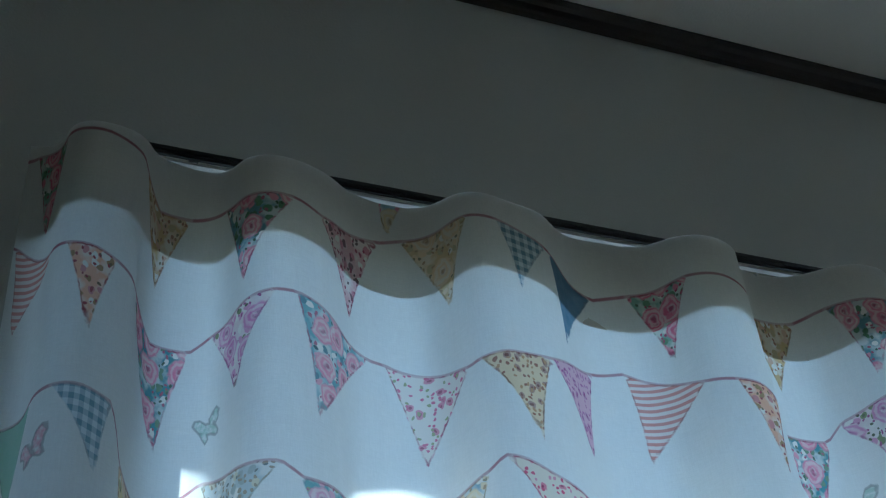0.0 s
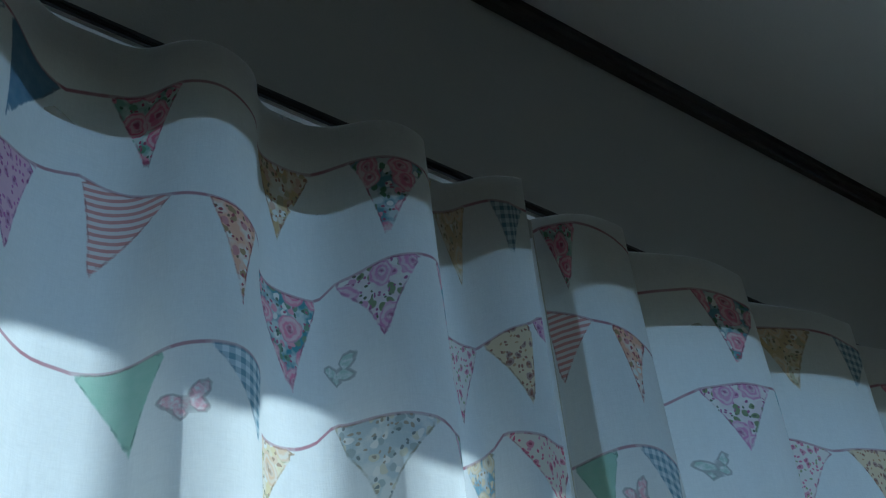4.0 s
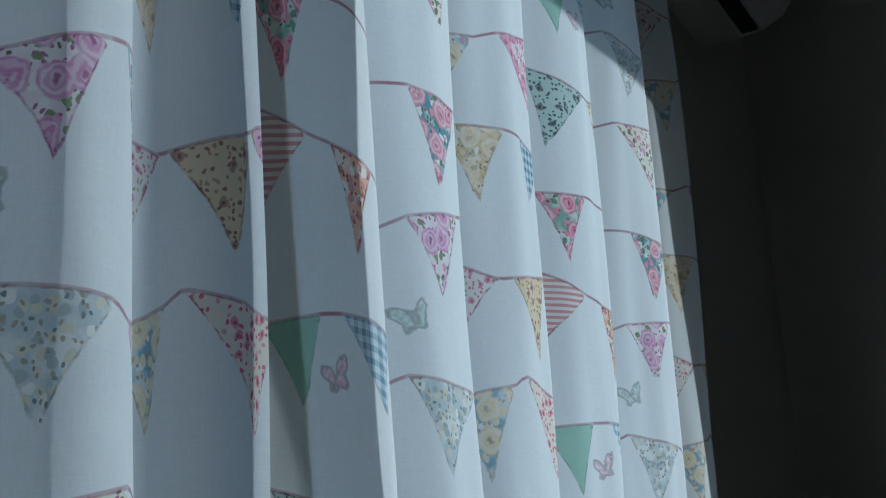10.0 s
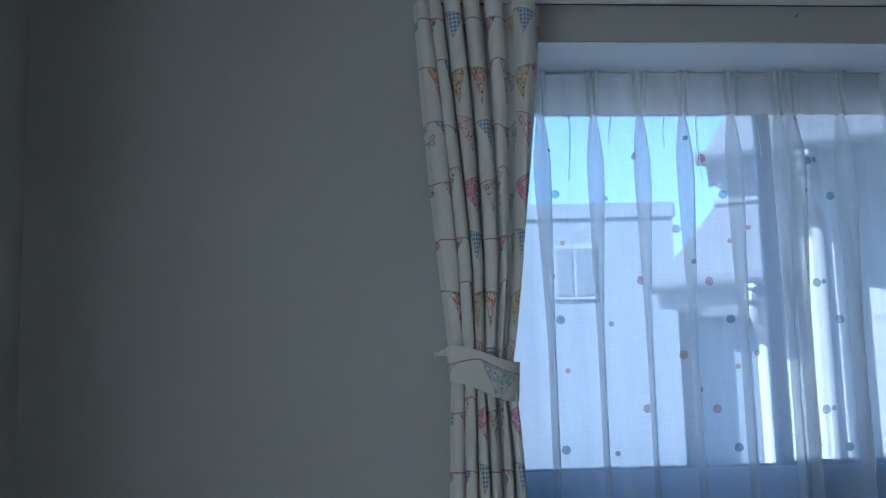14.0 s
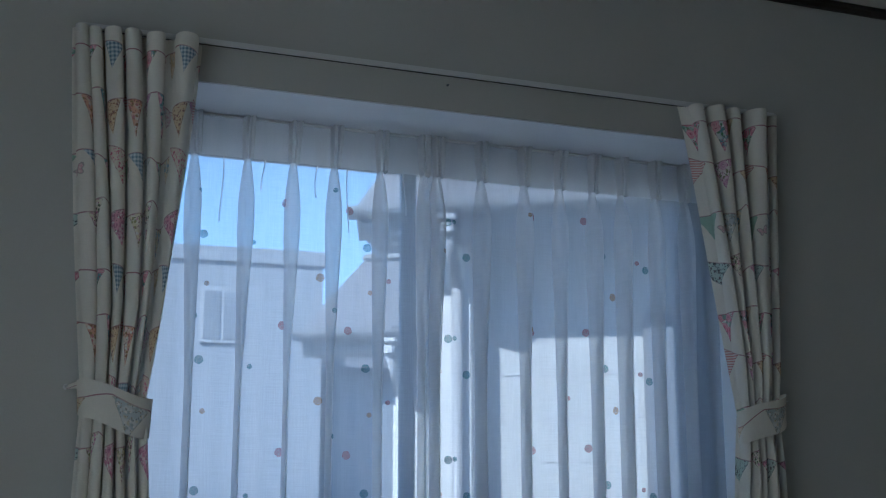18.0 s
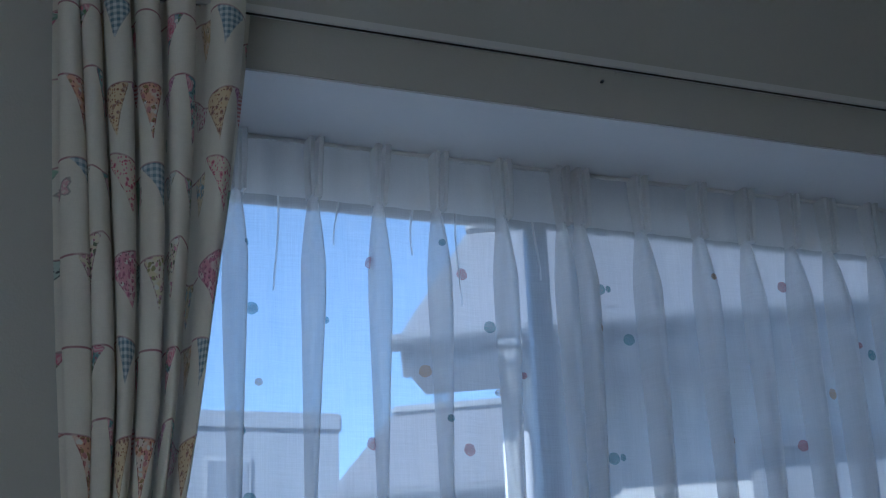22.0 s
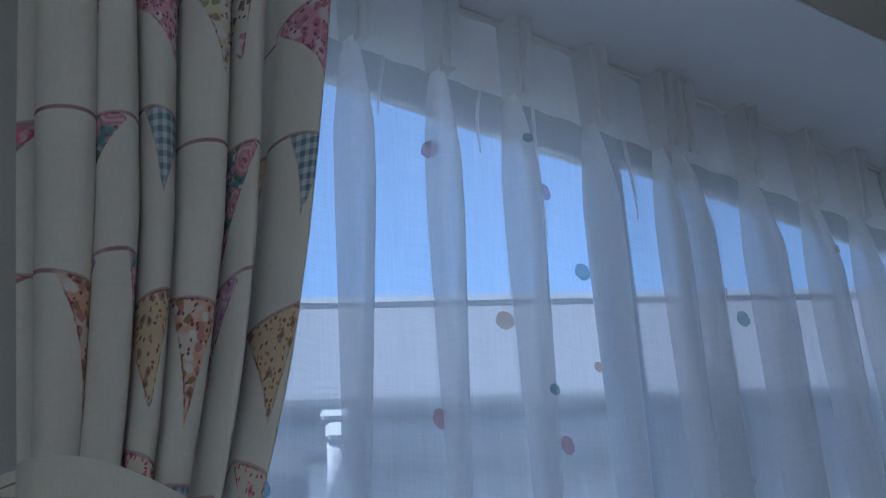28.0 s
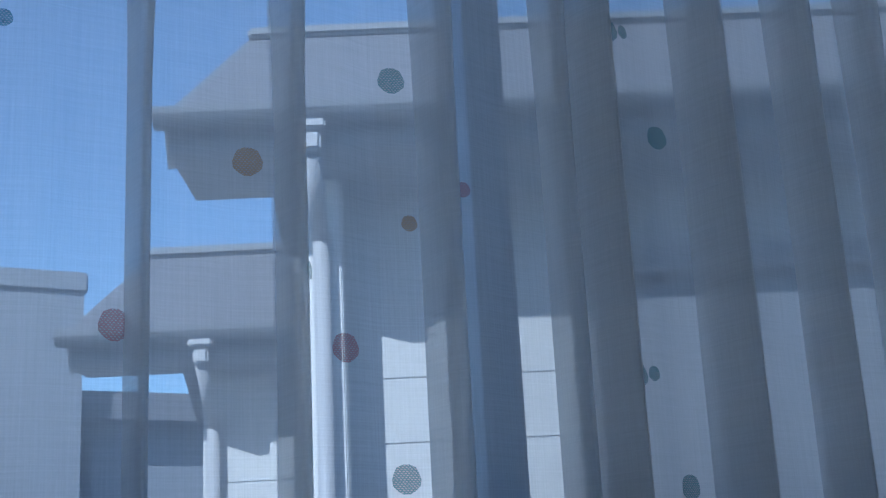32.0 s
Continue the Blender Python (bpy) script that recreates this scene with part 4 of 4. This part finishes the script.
# one repeat of the dots on each panel: x, z, colour, size
DOT_REPEAT = 0.380
SPOTS_L = ((1.495, 1.471, 0, 0), (1.742, 1.205, 1, 0), (1.951, 1.200, 1, 0), (2.011, 1.466, 0, 0), (1.860, 1.361, 2, 0), (1.648, 1.457, 0, 1),
           (1.510, 1.320, 2, 1), (1.474, 1.216, 0, 1), (2.023, 1.323, 2, 1), (1.893, 1.253, 0, 1), (2.081, 1.362, 1, 1))
SPOTS_R = ((2.282, 1.571, 0, 0), (2.348, 1.460, 0, 0), (2.840, 1.499, 0, 0), (3.005, 1.462, 0, 0), (2.879, 1.362, 2, 0), (2.572, 1.226, 1, 0),
           (2.775, 1.236, 1, 0), (2.706, 1.397, 1, 1), (2.975, 1.485, 1, 1), (2.253, 1.466, 2, 1), (2.304, 1.194, 0, 1), (2.554, 1.609, 2, 1))
for x, z, c, s in [(x - 0.006, z + 0.004 + k * DOT_REPEAT, c, s) for x, z, c, s in SPOTS_L + SPOTS_R for k in (-2, -1, 0, 1)]:
    if not 0.67 < z < 1.82 or (s and z > 1.70):
        continue
    owner, pl, th = (sheer_l, PLEATS_L, 0) if x < 2.22 else (sheer_r, PLEATS_R, 1)
    y = SHEER_Y - float(sheer_out(np.array([x]), z, pl, th)[0])
    y -= 0.0045 if y < SHEER_Y - 0.012 else 0.001
    d = part("embroidered_dot", DOTS[c][s], None, owner)
    slope = float(sheer_out(np.array([x + 0.002]), z, pl, th)[0] - sheer_out(np.array([x - 0.002]), z, pl, th)[0]) / 0.004
    d.matrix_basis = Matrix.Translation(Vector((x, y, z)) - owner.matrix_basis.translation) @ Matrix.Rotation(-math.atan(max(-1.2, min(1.2, slope))), 4, "Z")

# ---- air conditioner ----
ac = thing("air_conditioner", (0.0, 2.165, 1.95), "white wall air conditioner with a long dark outlet slot", "air conditioner")
AL = 0.83
prof = [(0.002, 0.0), (0.10, 0.0), (0.150, 0.004), (0.205, 0.030), (0.238, 0.075), (0.250, 0.14), (0.250, 0.285), (0.235, 0.300), (0.002, 0.300)]
bm = bmesh.new()
ends = [[bm.verts.new((u, l, v)) for u, v in prof] for l in (0.0, AL)]
for i in range(len(prof)):
    j = (i + 1) % len(prof)
    bm.faces.new((ends[0][i], ends[0][j], ends[1][j], ends[1][i]))
bm.faces.new(ends[0])
bm.faces.new(ends[1])
bmesh.ops.recalc_face_normals(bm, faces=bm.faces)
bmesh.ops.bevel(bm, geom=[e for e in bm.edges if abs(e.verts[0].co.y - e.verts[1].co.y) < 1e-6], offset=0.008, segments=2, affect="EDGES")
part("casing", bm, WHITEPLASTIC, ac)
part("outlet_slot", box_bm(0.108, 0.035, -0.004, 0.148, AL - 0.035, 0.012, 0.002), BLACK, ac, "long dark air outlet")
part("flap", box_bm(0.150, 0.03, 0.000, 0.154, AL - 0.03, 0.010, 0.001), WHITEPLASTIC, ac)
part("front_panel", box_bm(0.2495, 0.012, 0.10, 0.254, AL - 0.012, 0.288, 0.002), WHITEPLASTIC, ac)

# ---- outside ----
SIDING = Mat("pale_siding")
v = SIDING.coord()
SIDING.put(SIDING.b.inputs["Base Color"], SIDING.mix(SIDING.noise(9.0, v, 5.0), (0.41, 0.41, 0.41, 1), (0.52, 0.52, 0.51, 1)))
SIDING.b.inputs["Roughness"].default_value = 0.8
SIDING.bump(SIDING.noise(40.0, v, 5.0, (1, 1, 4)), 0.006)
SIDING = SIDING.m
RENDERED = plain("pale_render", (0.205, 0.222, 0.25), 0.85, vary=0.1, scale=2.0, grain=50)
ROOFTILE = plain("grey_roof_slate", (0.13, 0.13, 0.14), 0.7, vary=0.2, scale=3.0, grain=40, depth=0.004)
FASCIA = plain("grey_fascia", (0.15, 0.155, 0.165), 0.5, vary=0.1)
EAVESOFFIT = plain("eave_soffit", (0.28, 0.29, 0.31), 0.7, vary=0.08)
PIPE = plain("pale_pipe", (0.34, 0.34, 0.35), 0.4, vary=0.05)
CORNER = plain("pale_corner", (0.62, 0.62, 0.61), 0.8, vary=0.08)
DRAPEDPANE = plain("draped_pane", (0.16, 0.17, 0.19), 0.2, vary=0.15, scale=3.0)
GROUNDMAT = plain("ground_asphalt", (0.12, 0.12, 0.115), 0.9, vary=0.3, scale=0.5, grain=30)

FACE = math.degrees(math.atan2(-0.52, 0.85))
structure("ground", box_bm(-400, -400, -3.3, 400, 400, -3.0), GROUNDMAT, "grey asphalt ground between the houses", "ground")


def gable_house(label, corner, eave, ridge_back, ridge_up, length, over, inset=0.55, windows=(), gx=0.56, step=0.0):
    """A neighbour's house: its near eave's end at corner, running along its own x; wall set back by over; a slated gable roof."""
    h = tagged(new("house"), label, "house", "neighbouring houses")
    h.matrix_basis = pose(corner[0], corner[1], -3.0, 0, 0, FACE)
    e = eave + 3.0
    depth = 2 * ridge_back
    wx0, wx1 = inset, length - inset
    wy0, wy1 = over, depth - over
    slope = ridge_up / ridge_back
    wtop = e + slope * over - 0.20
    bm = bmesh.new()
    pts = [(wx0, wy0, 0), (wx0, wy1, 0), (wx0, wy1, wtop), (wx0, ridge_back, wtop + slope * (ridge_back - over)), (wx0, wy0, wtop)]
    ends = [[bm.verts.new((x, y, z)) for _, y, z in pts] for x in (wx0, wx1)]
    for i in range(5):
        j = (i + 1) % 5
        bm.faces.new((ends[0][i], ends[0][j], ends[1][j], ends[1][i]))
    bm.faces.new(ends[0])
    bm.faces.new(ends[1])
    bmesh.ops.recalc_face_normals(bm, faces=bm.faces)
    part("wall", bm, SIDING, h)
    if step:
        part("corner_wall", box_bm(wx0 - 0.04, wy0 - step, 0, wx0 + 0.16, wy0 + 0.3, e - 0.19, 0.006), CORNER, h, "pale projecting wall corner")
    # horizontal lap boards on the front
    z, i = 0.2, 0
    board = mesh_of("siding_board", box_bm(0, -0.008, 0, wx1 - wx0, 0.0, 0.2665, 0.002), SIDING)
    while z + 0.27 < wtop - 0.02:
        if z > e - 2.9:
            part("siding_board", board, None, h).matrix_basis = Matrix.Translation((wx0, wy0, z))
        z += 0.27
    # roof slopes
    for side in (0, 1):
        bm = bmesh.new()
        y0, y1 = (0, ridge_back) if side == 0 else (depth, ridge_back)
        low = [(0, y0, e), (length, y0, e), (length, y1, e + ridge_up), (0, y1, e + ridge_up)]
        a = [bm.verts.new(q) for q in low]
        b = [bm.verts.new((q[0], q[1], q[2] - 0.09)) for q in low]
        bm.faces.new(a)
        bm.faces.new(b)
        for i in range(4):
            bm.faces.new((a[i], a[(i + 1) % 4], b[(i + 1) % 4], b[i]))
        bmesh.ops.recalc_face_normals(bm, faces=bm.faces)
        roof = part("roof", bm, ROOFTILE, h)
        if side == 0:
            n = int(math.hypot(ridge_back, ridge_up) / 0.20)
            for i in range(n):
                f0 = i / n
                bmc = box_bm(0, 0, 0, length, 0.21, 0.005)
                course = part("slate_course", bmc, ROOFTILE, roof)
                course.matrix_basis = Matrix.Translation((0, ridge_back * f0, e + ridge_up * f0 + 0.002)) @ Matrix.Rotation(math.atan2(ridge_up, ridge_back) - 0.018, 4, "X")
    part("ridge_cap", box_bm(-0.02, ridge_back - 0.09, e + ridge_up - 0.02, length + 0.02, ridge_back + 0.09, e + ridge_up + 0.05, 0.02), FASCIA, h)
    part("fascia", box_bm(0.0, -0.02, e - 0.175, length, 0.0, e - 0.01, 0.004), FASCIA, h)
    part("eave_soffit", box_bm(0.0, 0.0, e - 0.175, length, over, e - 0.160), EAVESOFFIT, h)
    # verge board along the gable
    bm = box_bm(-0.03, 0, -0.22, 0.0, math.hypot(ridge_back, ridge_up), 0.0, 0.004)
    part("verge_board", bm, FASCIA, h).matrix_basis = Matrix.Translation((0, 0, e)) @ Matrix.Rotation(math.atan2(ridge_up, ridge_back), 4, "X")
    bm = box_bm(0.0, 0.02, -0.22, wx0, math.hypot(ridge_back, ridge_up), -0.19)
    part("verge_soffit", bm, EAVESOFFIT, h).matrix_basis = Matrix.Translation((0, 0, e)) @ Matrix.Rotation(math.atan2(ridge_up, ridge_back), 4, "X")
    # half-round gutter, its outlet box and pipe
    bm = bmesh.new()
    prev = None
    for x in (-0.04, length + 0.04):
        ring = [bm.verts.new((x, -0.095 + 0.070 * math.cos(t), e - 0.03 + 0.070 * math.sin(t))) for t in (math.pi + math.pi * i / 8 for i in range(9))]
        ring += [bm.verts.new((x, -0.095 + 0.064 * math.cos(t), e - 0.03 + 0.064 * math.sin(t))) for t in (2 * math.pi - math.pi * i / 8 for i in range(9))]
        if prev:
            for i in range(18):
                bm.faces.new((prev[i], prev[(i + 1) % 18], ring[(i + 1) % 18], ring[i]))
        prev = ring
    part("gutter", bm, FASCIA, h)
    box = part("gutter_outlet", join_bm(box_bm(gx - 0.06, -0.13, e - 0.13, gx + 0.06, -0.03, e - 0.05, 0.01), box_bm(gx - 0.038, -0.11, e - 0.21, gx + 0.038, -0.045, e - 0.13, 0.012)), PIPE, h, "pale gutter outlet box")
    bm = bmesh.new()
    bmesh.ops.create_cone(bm, segments=12, radius1=0.034, radius2=0.034, depth=math.hypot(over - step, 0.25), cap_ends=True)
    p = part("pipe_bend", bm, PIPE, box, smooth=True)
    p.matrix_basis = Matrix.Translation((gx, (over - step) / 2 - 0.05, e - 0.34)) @ Matrix.Rotation(math.atan2(over - step, 0.25), 4, "X")
    bm = bmesh.new()
    bmesh.ops.create_cone(bm, segments=12, radius1=0.034, radius2=0.034, depth=e - 0.5, cap_ends=True)
    part("downpipe", bm, PIPE, h, smooth=True).matrix_basis = Matrix.Translation((gx, wy0 - step - 0.05, (e - 0.5) / 2 + 0.02))
    for x, z, w, hh in windows:
        part("window_hood", box_bm(x, wy0 - 0.16, z + hh + 0.03, x + w + 0.02, wy0 - 0.010, z + hh + 0.13, 0.006), FASCIA, h, "dark hood above the window")
        w0 = part("window", box_bm(x - 0.04, wy0 - 0.05, z - 0.04, x + w + 0.04, wy0 - 0.016, z + hh + 0.04, 0.006), FASCIA, h)
        part("pane", box_bm(x, wy0 - 0.058, z, x + w / 2 - 0.02, wy0 - 0.046, z + hh), DRAPEDPANE, w0)
        part("pane", box_bm(x + w / 2 + 0.02, wy0 - 0.058, z, x + w, wy0 - 0.046, z + hh), DRAPEDPANE, w0)
    return h


gable_house("neighbouring house with pale lap siding and a grey slate gable roof", (3.08, 7.32), 2.515, 2.47, 1.46, 9.0, 0.57, 0.48, ((1.72, 3.40, 1.75, 1.46),), 0.56, 0.26)
gable_house("smaller neighbouring house with pale siding and a low grey gable roof", (3.195, 9.022), 1.996, 1.89, 0.89, 7.0, 0.33, 0.6, (), 0.66)

h3 = tagged(new("flat_roofed_house"), "pale rendered house with a flat roof and parapet, farther away", "house", "neighbouring houses")
h3.matrix_basis = pose(4.71, 13.96, -3.0, 0, 0, -4)
part("wall", box_bm(-9.0, 0, 0, 0, 8, 6.46), RENDERED, h3)
part("parapet", box_bm(-9.03, -0.03, 6.46, 0.03, 8.03, 6.65, 0.02), RENDERED, h3)
w3 = part("window", box_bm(-1.38, -0.03, 5.55, -0.90, -0.001, 6.18, 0.008), EAVESOFFIT, h3, "pale window frame")
part("pane", box_bm(-1.34, -0.04, 5.60, -1.16, -0.026, 6.13), DRAPEDPANE, w3)
part("pane", box_bm(-1.12, -0.04, 5.60, -0.94, -0.026, 6.13), DRAPEDPANE, w3)

low = tagged(new("low_house"), "low grey house with a dark roof edge between the others", "house", "neighbouring houses")
low.matrix_basis = pose(4.95, 14.4, -3.0, 0, 0, -4)
part("wall", box_bm(0, 0, 0, 6, 5, 5.33), RENDERED, low)
part("roof", box_bm(-0.2, -0.25, 5.33, 6.2, 5.2, 5.62, 0.03), ROOFTILE, low)
